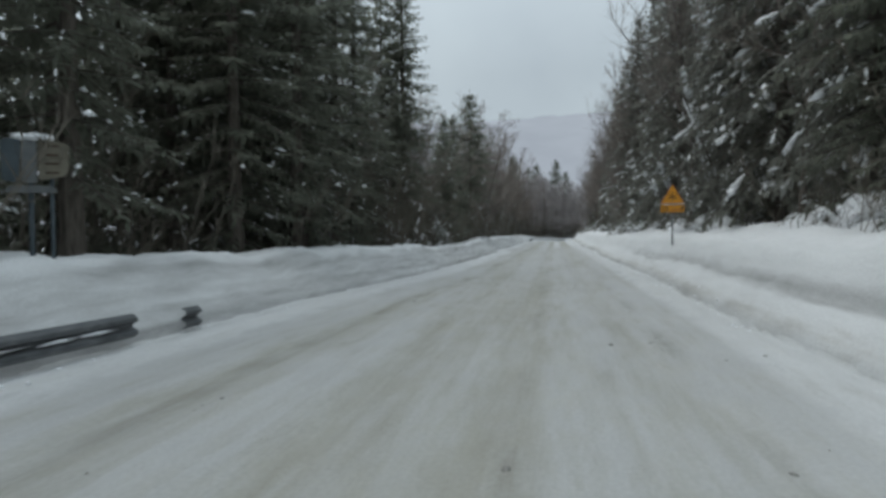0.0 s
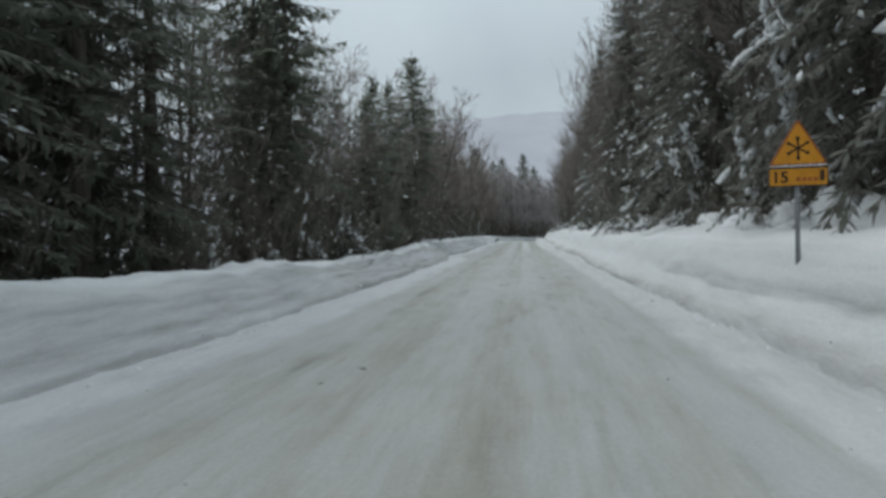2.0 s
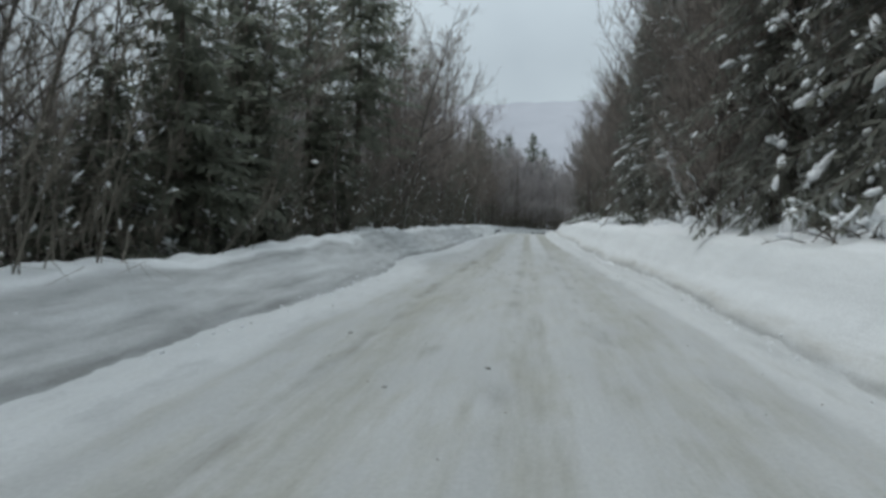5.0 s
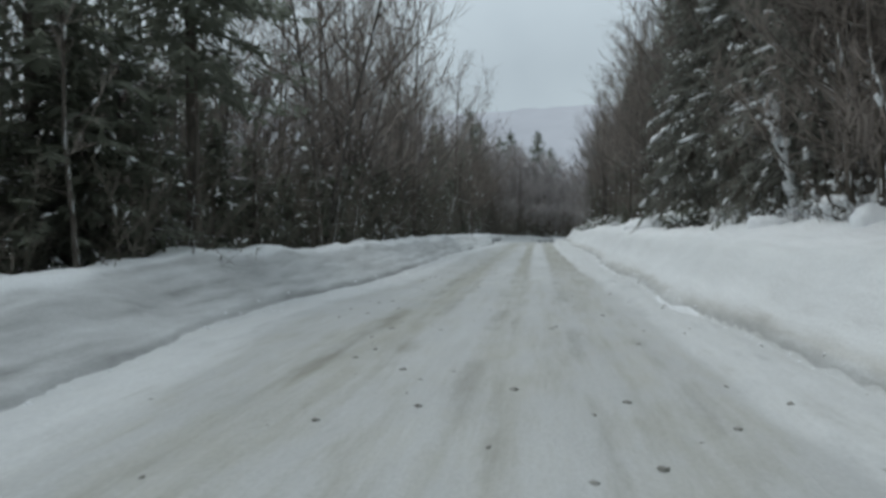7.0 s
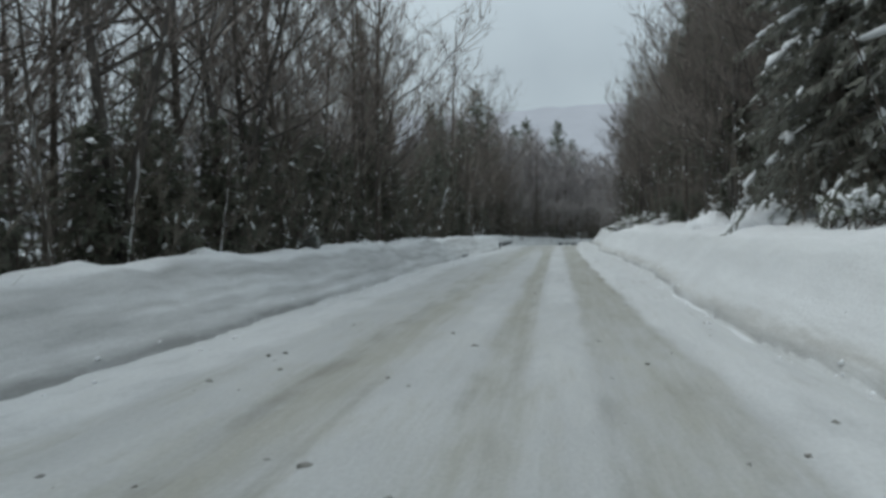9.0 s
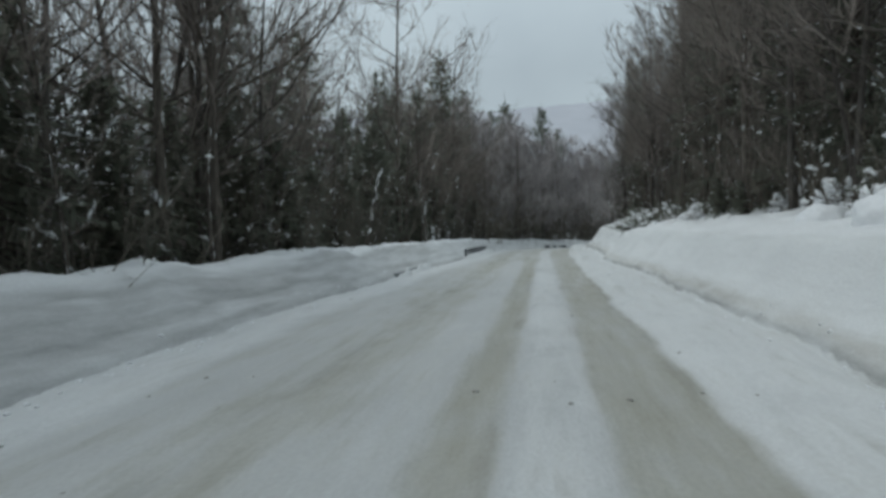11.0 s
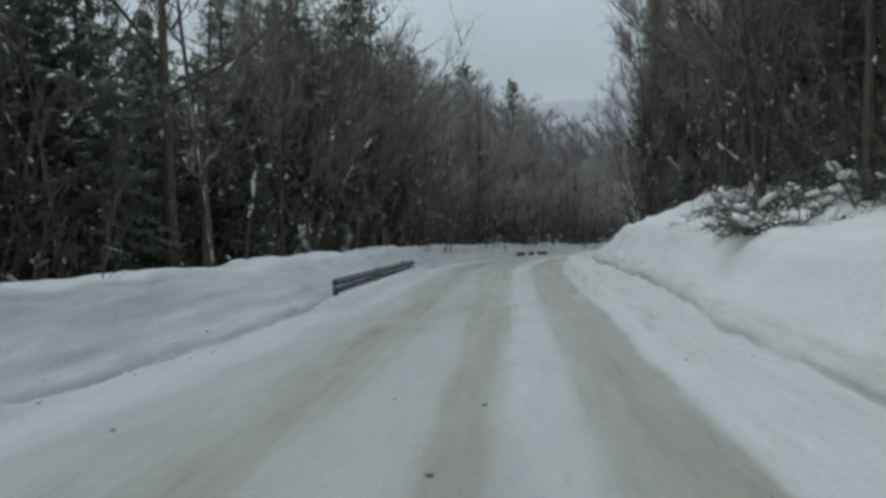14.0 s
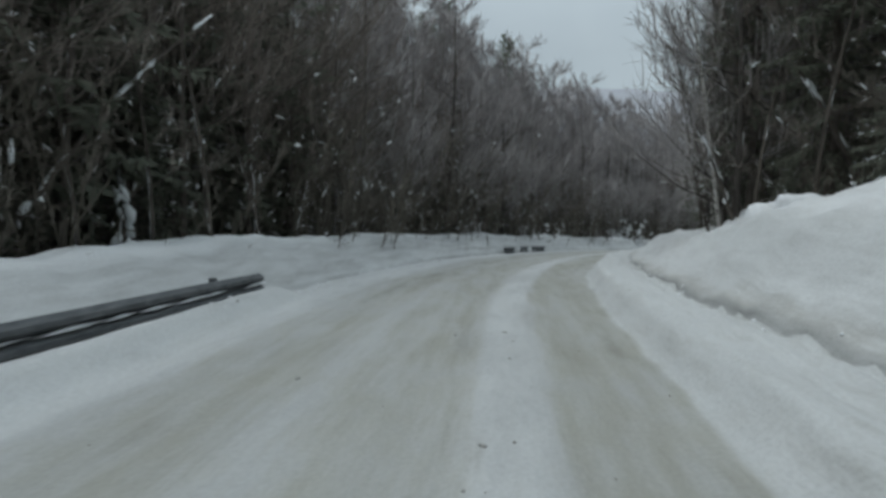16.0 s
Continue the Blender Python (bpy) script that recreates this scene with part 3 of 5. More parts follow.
def spruce(seed, tall, spread, whorl, twig, snow, label, bare=0.06, needles=None, limp=1.0, lank=0.34, cap=9.0):
    """A Norway spruce: trunk, drooping tiers of needle sprays, pads of snow on the boughs."""
    rng = np.random.default_rng(seed)
    ob = empty("spruce_tree", label, "tree", "spruces beside the road")
    trunk, crown, pads = Geo(), Geo(), Geo()
    lean = rng.uniform(-0.012, 0.012, 2) * tall
    mid = rng.uniform(-0.1, 0.1, 2)
    axis = lambda t: np.array((lean[0] * t + mid[0] * math.sin(3.1 * t), lean[1] * t + mid[1] * math.sin(3.1 * t), tall * t))
    r0 = 0.011 * tall + 0.03
    trunk.tube([axis(t) - (UP * 0.8 if t == 0 else 0) for t in np.linspace(0, 1, 9)], [r0 * (1.25 if t == 0 else 1) * (1 - 0.96 * t) for t in np.linspace(0, 1, 9)], 8)
    z = bare * tall
    while z < tall * 0.985:
        t = z / tall
        reach = spread * ((1 - t) ** 0.78) * (0.55 + 0.45 * min(1, t / 0.16)) + 0.12
        reach = min(reach, cap * (0.8 + 0.4 * t))
        count = int(rng.integers(5, 8)) if t < 0.85 else 5
        turn = rng.uniform(0, 6.28)
        for k in range(count):
            a = turn + 6.283 * k / count + rng.uniform(-0.35, 0.35)
            L = reach * rng.uniform(0.62, 1.18)
            out = np.array((math.cos(a), math.sin(a), 0.0))
            rise = (0.4 * t - 0.22) * limp + rng.uniform(-0.12, 0.12)
            sag = (0.42 - 0.3 * t) * rng.uniform(0.7, 1.3) * limp
            p0 = axis(t) + UP * rng.uniform(-0.24, 0.24) * min(1.0, tall / 8)
            bow = lambda s: p0 + out * L * s + UP * L * (rise * s - sag * s * s + 0.16 * s ** 3.5)
            pts = [bow(s) for s in (0, 0.45, 1.0)]
            if twig < 0.2:
                trunk.tube(pts, [0.012 + 0.012 * L, 0.008 + 0.006 * L, 0.004], 3)
            side = np.cross(out, UP)
            fine = twig < 0.19 and snow < 0.9
            n = max(4, int(L / twig * (1.35 if fine else 1.0)))
            for i in range(n):
                s = 0.12 + 0.88 * (i + rng.uniform(0, 1)) / n
                p = bow(s)
                for sg in (-1, 1):
                    ln = (0.16 + 0.30 * L * (1.08 - s)) * rng.uniform(0.7, 1.25)
                    ln = min(ln, 0.46 if fine else 0.85)
                    d = unit(side * sg * rng.uniform(0.5, 1.0) + out * rng.uniform(0.25, 0.8) - UP * rng.uniform(0.05, 0.75) * limp)
                    w = unit(np.cross(d, UP * 0.7 + side * rng.uniform(-0.9, 0.9)))
                    crown.blade(p, p + d * ln, w, twig * lank * rng.uniform(0.7, 1.2))
                if rng.uniform() < 0.5:
                    d = unit(-UP + out * rng.uniform(-0.2, 0.4) + side * rng.uniform(-0.4, 0.4))
                    crown.blade(p, p + d * rng.uniform(0.15, 0.45), side, twig * 0.32)
            tip = bow(1.0)
            crown.blade(bow(0.86), tip + unit(bow(1.0) - bow(0.86)) * 0.16, side, twig * 0.4)
            if rng.uniform() < snow:
                for _ in range(int(rng.integers(1, 4) if snow < 0.9 else rng.integers(2, 5))):
                    s = rng.uniform(0.4, 1.0) if snow < 0.9 else rng.uniform(0.15, 1.05)
                    q = bow(s)
                    d = unit(bow(min(1, s + 0.05)) - bow(s - 0.05)) + side * rng.uniform(-0.4, 0.4)
                    w = rng.uniform(0.025, 0.068 + 0.10 * rng.uniform() ** 4) * (0.7 + 0.25 * L) * (rng.uniform(0.6, 2.2) if snow > 0.9 else 1.0)
                    if snow > 0.4:
                        pads.puff(q + UP * 0.03 + (rng.normal(0, 0.09, 3) if snow > 0.9 else 0), d + rng.normal(0, 0.25, 3), w * (rng.uniform(1.6, 5.5) if snow < 0.9 else rng.uniform(1.0, 2.2)), w * rng.uniform(0.8, 1.6), w, rng)
                    else:
                        pads.lump(q + UP * 0.03, d, w * rng.uniform(1.5, 3.5), w, w * 0.5, rng)
                    for _ in range(int(rng.integers(0, 4))):
                        o = side * rng.normal(0, 0.16) * L * 0.6 + out * rng.normal(0, 0.14) * L - UP * rng.uniform(0, 0.12)
                        k2 = w * rng.uniform(0.3, 0.8)
                        pads.lump(q + o, d + rng.normal(0, 0.4, 3), k2 * rng.uniform(1.2, 2.6), k2, k2 * 0.6, rng)
                if snow > 0.4 and rng.uniform() < 0.16 and L > 0.8:
                    for i in range(6):
                        s = rng.uniform(0.4, 1.0)
                        w = rng.uniform(0.09, 0.27) * (0.6 + 0.2 * L)
                        pads.puff(bow(s) + side * rng.normal(0, 0.12) + UP * rng.normal(0.03, 0.05), bow(s + 0.05) - bow(s - 0.05), w * rng.uniform(1.2, 2.6), w * rng.uniform(0.5, 1.1), w * 0.8, rng)
        z += whorl * rng.uniform(0.75, 1.25) * (0.42 + 0.58 * (1 - t))
    top = axis(1.0)
    crown.blade(top - UP * 0.3, top + UP * 0.35, np.array((1.0, 0, 0)), 0.04)
    part("trunk", trunk, BARK, ob)
    part("crown", crown, needles or NEEDLES, ob)
    if pads.n:
        part("snow", pads, TREE_SNOW, ob, "pads of snow on the boughs", True)["kind"] = "stuff"
    return ob


def bare_tree(seed, tall, limbs, snow, label, bark, twig_w=0.006, spread=0.30, fork=False, dense=1.0, twig_mat=None, shoots=(3, 7), low=0.22, kind=("bare_tree", "tree", "leafless trees beside the road")):
    """A leafless broadleaf tree: trunk, limbs, a haze of twigs, streaks of snow."""
    rng = np.random.default_rng(seed)
    ob = empty(kind[0], label, kind[1], kind[2])
    trunk, boughs, twigs, pads = Geo(), Geo(), Geo(), Geo()
    stems = 1 + int(fork)
    for st in range(stems):
        lean = rng.uniform(-0.07, 0.07, 2) * tall + ((st - 0.5) * 0.16 * tall if fork else 0)
        H = tall * (1 - 0.12 * st)
        k1, k2 = rng.uniform(-0.25, 0.25, 2), rng.uniform(2, 4)
        axis = lambda t: np.array((lean[0] * t + k1[0] * math.sin(k2 * t), lean[1] * t + k1[1] * math.sin(k2 * t + 1), H * t - (0.8 if t == 0 else 0)))
        r0 = 0.0068 * H + 0.018
        ts = np.linspace(0, 1, 8)
        trunk.tube([axis(t) for t in ts], [r0 * (1 - 0.9 * t) for t in ts], 7)
        for _ in range(int(snow * 9)):
            t = rng.uniform(0.03, 0.45)
            a = rng.uniform(-2.0, -0.9)
            w = r0 * (rng.uniform(0.7, 1.3) if snow < 1 else rng.uniform(0.7, 1.2))
            c = axis(t) + np.array((math.cos(a), math.sin(a), 0)) * r0 * (1 - 0.9 * t) * 0.75
            pads.lump(c, UP + np.array((lean[0], lean[1], 0)) / H, rng.uniform(0.15, 0.55) * (1.7 if snow > 1 else 1), w, w * 0.4, rng)
        for i in range(limbs):
            t = low + (0.98 - low) * (i + rng.uniform(0, 1)) / limbs
            a = rng.uniform(0, 6.28)
            L = H * spread * (1.12 - t) * rng.uniform(0.6, 1.25) + 0.4
            out = np.array((math.cos(a), math.sin(a), 0))
            up = rng.uniform(0.5, 1.3)
            p0 = axis(t)
            bow = lambda s, p0=p0, out=out, L=L, up=up: p0 + out * L * s * 0.85 + UP * L * (0.35 * up * s + 0.45 * up * s * s)
            rr = max(0.007, r0 * (1 - 0.9 * t) * 0.5)
            boughs.tube([bow(0), bow(0.5), bow(1.0)], [rr, rr * 0.6, rr * 0.2], 4)
            if rng.uniform() < snow * 0.5:
                s = rng.uniform(0.2, 0.8)
                pads.lump(bow(s) + UP * 0.02, bow(s + 0.05) - bow(s), rng.uniform(0.12, 0.42), 0.05, 0.04, rng)
            for j in range(int((4 + L * 2.2) * dense)):
                s = rng.uniform(0.2, 1.0)
                q0 = bow(s)
                d = unit(unit(bow(min(1.0, s + 0.05)) - bow(s - 0.05)) + rng.normal(0, 0.55, 3) + UP * 0.25)
                l2 = L * rng.uniform(0.25, 0.5) * (1.15 - 0.5 * s) + 0.2
                q1 = q0 + d * l2
                twigs.ribbon(q0, q1, twig_w * 1.8)
                for _ in range(int(rng.integers(*shoots))):
                    g = rng.uniform(0.25, 1.0)
                    e = unit(d + rng.normal(0, 0.5, 3) + UP * 0.2)
                    r = q0 + d * l2 * g
                    twigs.ribbon(r, r + e * l2 * rng.uniform(0.35, 0.75), twig_w)
    trunk.join(boughs)
    part("trunk", trunk, bark, ob)
    part("crown", twigs, twig_mat or TWIGS, ob, "haze of fine bare twigs")
    if pads.n:
        part("snow", pads, TREE_SNOW, ob, "streaks of snow on bark and limbs", True)["kind"] = "stuff"
    return ob


def thicket(seed, tall, stems, wide, snow, label, laden=False):
    """A clump of undergrowth: many thin stems with side shoots and flecks of snow."""
    rng = np.random.default_rng(seed)
    ob = empty("undergrowth", label, "bush", "undergrowth along the wood's edge")
    wood, fine, pads = Geo(), Geo(), Geo()
    for _ in range(stems):
        b = np.array((rng.uniform(-wide, wide), rng.uniform(-wide, wide), -0.5))
        h = tall * rng.uniform(0.45, 1.1)
        d = np.array((*rng.normal(0, 0.28, 2), 1.0))
        bendv = rng.normal(0, 0.7 if laden else 0.18, 3) - UP * (0.35 if laden else 0)
        bow = lambda s: b + d * h * s + bendv * h * 0.35 * s * s
        wood.tube([bow(0), bow(0.5), bow(1.0)], [0.013, 0.010, 0.004], 3)
        for j in range(int(6 + h * 4)):
            s = rng.uniform(0.2, 1.0)
            e = unit(unit(d) * 0.6 + rng.normal(0, 0.6, 3))
            L = rng.uniform(0.25, 0.8) * (1.2 - 0.5 * s)
            q = bow(s)
            fine.ribbon(q, q + e * L, 0.010)
            for _ in range(3):
                g = q + e * L * rng.uniform(0.3, 1)
                fine.ribbon(g, g + unit(e + rng.normal(0, 0.6, 3)) * L * 0.7, 0.009)
            if rng.uniform() < snow:
                if laden:
                    w = rng.uniform(0.06, 0.17)
                    for g in rng.uniform(0.2, 0.95, int(rng.integers(1, 4))):
                        pads.puff(q + e * L * g + UP * w * 0.25 + rng.normal(0, 0.02, 3), e + rng.normal(0, 0.5, 3), w * rng.uniform(1.0, 2.2), w * rng.uniform(0.7, 1.2), w * rng.uniform(0.6, 1.0), rng)
                else:
                    pads.lump(q + e * L * 0.5, e, rng.uniform(0.10, 0.34), rng.uniform(0.03, 0.08), rng.uniform(0.03, 0.06), rng)
        if laden:
            for g in rng.uniform(0.2, 0.9, 3):
                w = rng.uniform(0.10, 0.30)
                pads.puff(bow(g) + UP * w * 0.2, bow(g) - bow(g - 0.1) + rng.normal(0, 0.3, 3), w * rng.uniform(1.0, 2.0), w, w * 0.8, rng)
    fine.join(wood)
    part("crown", fine, BRUSH, ob)
    if pads.n:
        part("snow", pads, TREE_SNOW, ob, "flecks of snow on the twigs", True)["kind"] = "stuff"
    return ob


class Stand:
    """Puts prototypes and their copies on the ground; the prototype itself is used first."""

    def __init__(self):
        self.used = set()

    def put(self, proto, u, v, scale=1.0, turn=None, sink=0.05, tilt=(0, 0)):
        x, y = u + float(bend(v)), v
        z = ground_z(x, y) - sink
        a = random.uniform(0, 360) if turn is None else turn
        m = pose(x, y, z, tilt[0], tilt[1], a) @ Matrix.Scale(scale, 4)
        if proto.name in self.used:
            ob = copy_thing(proto, pose(0, 0, 0))
        else:
            self.used.add(proto.name)
            ob = proto
        ob.matrix_basis = m
        return ob


stand = Stand()
random.seed(7)


class Mass:
    """Gathers copies of one kind of tree that stand too far back to be told apart into one mesh."""

    def __init__(self):
        self.v, self.f, self.m, self.n = [], [], [], 0

    def add(self, proto, u, v, scale):
        x = u + float(bend(v))
        m = np.array(pose(x, v, ground_z(x, v) - 0.05, 0, 0, random.uniform(0, 360)) @ Matrix.Scale(scale, 4))
        for slot, ob in enumerate(sorted(proto.children, key=lambda o: o.name)):
            pts = np.empty(len(ob.data.vertices) * 3)
            ob.data.vertices.foreach_get("co", pts)
            self.v.append(pts.reshape(-1, 3) @ m[:3, :3].T + m[:3, 3])
            self.f.extend([tuple(i + self.n for i in q.vertices) for q in ob.data.polygons])
            self.m.extend([self.kinds.setdefault(ob.data.materials[0].name, len(self.kinds))] * len(ob.data.polygons))
            self.n += len(pts) // 3

    kinds = {}

    def finish(self, name, label):
        me = bpy.data.meshes.new(name)
        me.from_pydata(np.concatenate(self.v).tolist(), [], self.f)
        for k in self.kinds:
            me.materials.append(bpy.data.materials[k])
        me.polygons.foreach_set("material_index", np.array(self.m, dtype=np.int32))
        tagged(new(name, me), label, "forest", kind="stuff")


L_DARK = "tall dark green spruce with a little snow"
L_SNOWY = "spruce with boughs laden with snow"
L_YOUNG = "young dark spruce at the wood's edge"
L_BACK = "dark spruce standing deeper in the wood"
L_BARE = "leafless grey-brown broadleaf tree in winter"
L_BIRCH = "leafless birch with pale bark"
L_UNDER = "tangled brown undergrowth flecked with snow"

# separate twig tone for the far trees, haze put into the colour
HAZY_FAR_TWIGS = simple_material("frosted_twigs", [(0.3, (0.115, 0.096, 0.088)), (0.7, (0.19, 0.165, 0.152))], 0.8, 0.9, 0.15, None, 0.0, 0.0, 0.3)
dark_near = [spruce(100 + i, 15.5 + 1.3 * i, 2.9, 0.52, 0.13, 0.38, L_DARK, (0.04, 0.08, 0.12)[i], None, 1.0, 0.22, 2.3) for i in range(3)]
dark_back = [spruce(120 + i, 15.0 + 1.5 * i, 2.6, 0.60, 0.26, 0.06, L_BACK) for i in range(2)]
cone = [spruce(170 + i, 14.0, 4.3, 0.45, 0.20, 0.06, L_DARK, 0.06, None, 0.85, 0.34, 2.6) for i in range(2)]
lone = [spruce(172, 14.0, 4.6, 0.42, 0.20, 0.06, "tall dark spruce with a bare lower trunk", 0.30, None, 0.85, 0.34, 2.7)]
broad = [spruce(174 + i, 9.0, 3.2, 0.45, 0.20, 0.30, "broad dark spruce of middle height", 0.02, None, 0.95, 0.34, 2.1) for i in range(2)]
tuft = [spruce(180, 1.7, 1.25, 0.17, 0.06, 0.97, "small spruce smothered in snow on the bank", 0.02, FROST_NEEDLES, 1.4, 0.34)]
scrub = [bare_tree(250 + i, 9.0, 26, 0.4, "dense leafless brown scrub at the wood's edge", BARK, 0.0095, 0.24, False, 1.9, None, (3, 6), 0.04, ("tall_shrub", "bush", "brown scrub along the wood's edge")) for i in range(2)]
# paler copy of the scrub twigs: aerial haze painted in as colour
HAZY_SCRUB_TWIGS = simple_material("rime_dusted_twigs", [(0.3, (0.36, 0.335, 0.328)), (0.7, (0.55, 0.52, 0.515))], 1.2, 0.9, 0.15, None, 0.0, 0.0, 0.3)
hazy_scrub = [bare_tree(254 + i, 9.0, 26, 0.3, "leafless brown scrub dusted with rime", GREY_BARK, 0.0095, 0.24, False, 2.4, HAZY_SCRUB_TWIGS, (3, 7), 0.04, ("tall_shrub", "bush", "brown scrub along the wood's edge")) for i in range(2)]
dark_far = [spruce(130 + i, 13.0 + 2.0 * i, 2.6, 1.3, 0.7, 0.04, L_BACK) for i in range(2)]
snowy = [spruce(140 + i, 12.5 + 1.8 * i, 2.6, 0.44, 0.145, 0.64, L_SNOWY, 0.03, FROST_NEEDLES, 1.7, 0.28) for i in range(3)]
young = [spruce(160 + i, 7.0 + 1.5 * i, 2.3, 0.34, 0.14, 0.32, L_YOUNG, 0.02) for i in range(2)]
sapling = [spruce(166 + i, 3.6, 1.35, 0.30, 0.15, 0.34, L_YOUNG, 0.02, None, 1.0, 0.26) for i in range(2)]
bare = [bare_tree(200 + i, 12.5 + 1.3 * i, 22, 0.4, L_BARE, (GREY_BARK, BARK, GREY_BARK, BARK)[i], 0.0095, 0.34, i == 2, 1.3) for i in range(4)]
streaked = [bare_tree(236 + i, 6.0 + i, 9, 2.4, "thin bare stem streaked with driven snow", BARK, 0.008, 0.26, False, 1.0) for i in range(2)]
birch = [bare_tree(230 + i, 13.0 + i, 22, 0.4, L_BIRCH, BIRCH_BARK, 0.006, 0.28) for i in range(2)]
bare_far = [bare_tree(240 + i, 12.5 + 1.5 * i, 15, 0.5, "leafless tree hazy with frost deeper in the wood", GREY_BARK, 0.022, 0.36, False, 1.15, HAZY_FAR_TWIGS, (3, 5)) for i in range(2)]
under = [thicket(260 + i, 3.0 + 0.7 * i, 15, 1.1, 0.10, L_UNDER) for i in range(3)]
under_snowy = [thicket(270 + i, 1.6 + 0.5 * i, 12, 0.9, 0.30, "low bushes weighed down with snow", True) for i in range(2)]


def jitter(a):
    return random.uniform(-a, a)


def row(u, v0, v1, gap, choose, spread=0.8):
    """A loose row of trees along the road, each picked by choose(v), which gives the tree and its size."""
    v = v0
    while v < v1:
        got = choose(v)
        if got:
            stand.put(got[0], u + jitter(spread), v, got[1], jitter(60))
        v += gap * random.uniform(0.75, 1.3)


back_wood = Mass()


def back_row(u, v0, v1, gap, lo, hi, spread=2.4):
    """A row of spruces far back in the wood."""
    v = v0
    while v < v1:
        back_wood.add(random.choice(dark_far), u + jitter(spread), v, random.uniform(lo, hi))
        v += gap * random.uniform(0.75, 1.3)


def pick(pool, lo, hi):
    return random.choice(pool), random.uniform(lo, hi)


# left side: dense tall spruces at the start
row(-8.3, -7, 31, 2.7, lambda v: None if 27.0 < v < 29.0 or 10.5 < v < 12.8 else pick(dark_near, 0.85, 1.1) if not 29 <= v < 31.8 else pick(dark_near, 0.5, 0.6), 0.6)
row(-10.2, 15, 26, 2.2, lambda v: pick(dark_near, 0.85, 1.0), 0.5)
row(-11.8, -8, 27, 2.6, lambda v: pick(dark_back, 0.85, 1.15), 1.0)
row(-12.0, 26, 39, 3.0, lambda v: pick(bare, 0.85, 1.05), 0.7)
row(-9.8, -6, 34, 1.8, lambda v: pick(under, 0.9, 1.4), 0.5)
for u, v, k in ((-8.3, 32.7, 1.0), (-8.9, 30.4, 0.45)):
    stand.put(dark_near[1], u, v, k)
back_row(-20.0, -8, 36, 2.6, 0.8, 1.0)
back_row(-16.0, -8, 30, 3.4, 0.9, 1.2)
back_row(-13.8, 4, 24, 2.2, 0.9, 1.1)
# left side: leafless trees with scattered spruces
stand.put(young[1], -7.9, 44.5, 0.75)
stand.put(young[1], -7.9, 50.5, 0.6)


def mixed(v):
    k = random.random()
    if random.random() < (0.33 if 80 < v < 97 else 0.3 if 58 < v < 80 else 0.0):
        return None
    if k < 0.06:
        return pick(birch, 0.6, 0.78) if v < 84 else pick(young, 0.7, 0.95)
    if k < (0.24 if v < 80 else 0.5 if v < 94 else 0.38):
        return pick(sapling, 0.9, 1.5)
    return pick(bare, 0.64, 0.82) if v < 62 else pick(bare, 0.78, 0.98) if v < 85 else None if 95 < v < 104 and random.random() < 0.35 else pick(bare[1::2], 0.75, 1.0)


row(-7.9, 37, 118, 2.3, lambda v: None if 48 < v < 57 else mixed(v))
row(-10.4, 36, 118, 2.1, mixed)
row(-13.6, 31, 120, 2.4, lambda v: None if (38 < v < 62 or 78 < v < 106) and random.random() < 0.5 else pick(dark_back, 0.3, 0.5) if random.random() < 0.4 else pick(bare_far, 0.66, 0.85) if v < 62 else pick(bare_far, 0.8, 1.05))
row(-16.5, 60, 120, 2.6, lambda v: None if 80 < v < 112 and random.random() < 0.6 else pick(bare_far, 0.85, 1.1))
back_row(-18.5, 40, 125, 2.5, 0.4, 0.6)
back_row(-23.0, 42, 135, 2.6, 0.5, 0.65)
row(-7.7, 26, 122, 2.1, lambda v: pick(under, 0.8, 1.2) if random.random() < 0.88 else pick(under_snowy, 0.5, 0.75), 0.35)
row(-9.4, 36, 122, 2.3, lambda v: pick(scrub, 0.45, 0.68) if v < 103 else pick(scrub, 0.65, 0.95), 0.5)
row(-8.1, 38, 120, 2.1, lambda v: pick(sapling, 0.7, 1.3), 0.4)
row(-8.6, 93, 113, 2.3, lambda v: pick(broad, 0.55, 0.75) if v < 103 else pick(broad, 0.95, 1.25), 0.5)
row(-11.2, 105, 114, 2.8, lambda v: pick(dark_near, 0.7, 0.9), 0.5)
row(-11.6, 36, 122, 2.6, lambda v: pick(scrub, 0.6, 0.8) if v < 106 else pick(scrub, 0.9, 1.25), 0.6)


def topped(proto, tall, x, y, top):
    """A tree whose tip stands at a given height."""
    stand.put(proto, x - float(bend(y)), y, (top - ground_z(x, y)) / tall)


for u, v, k in ((-7.7, 76.2, 1.0), (-8.4, 78.6, 1.05), (-9.2, 73.5, 1.0), (-8.0, 70.0, 0.95), (-8.9, 66.5, 0.95)):
    stand.put(random.choice(bare), u, v, k)
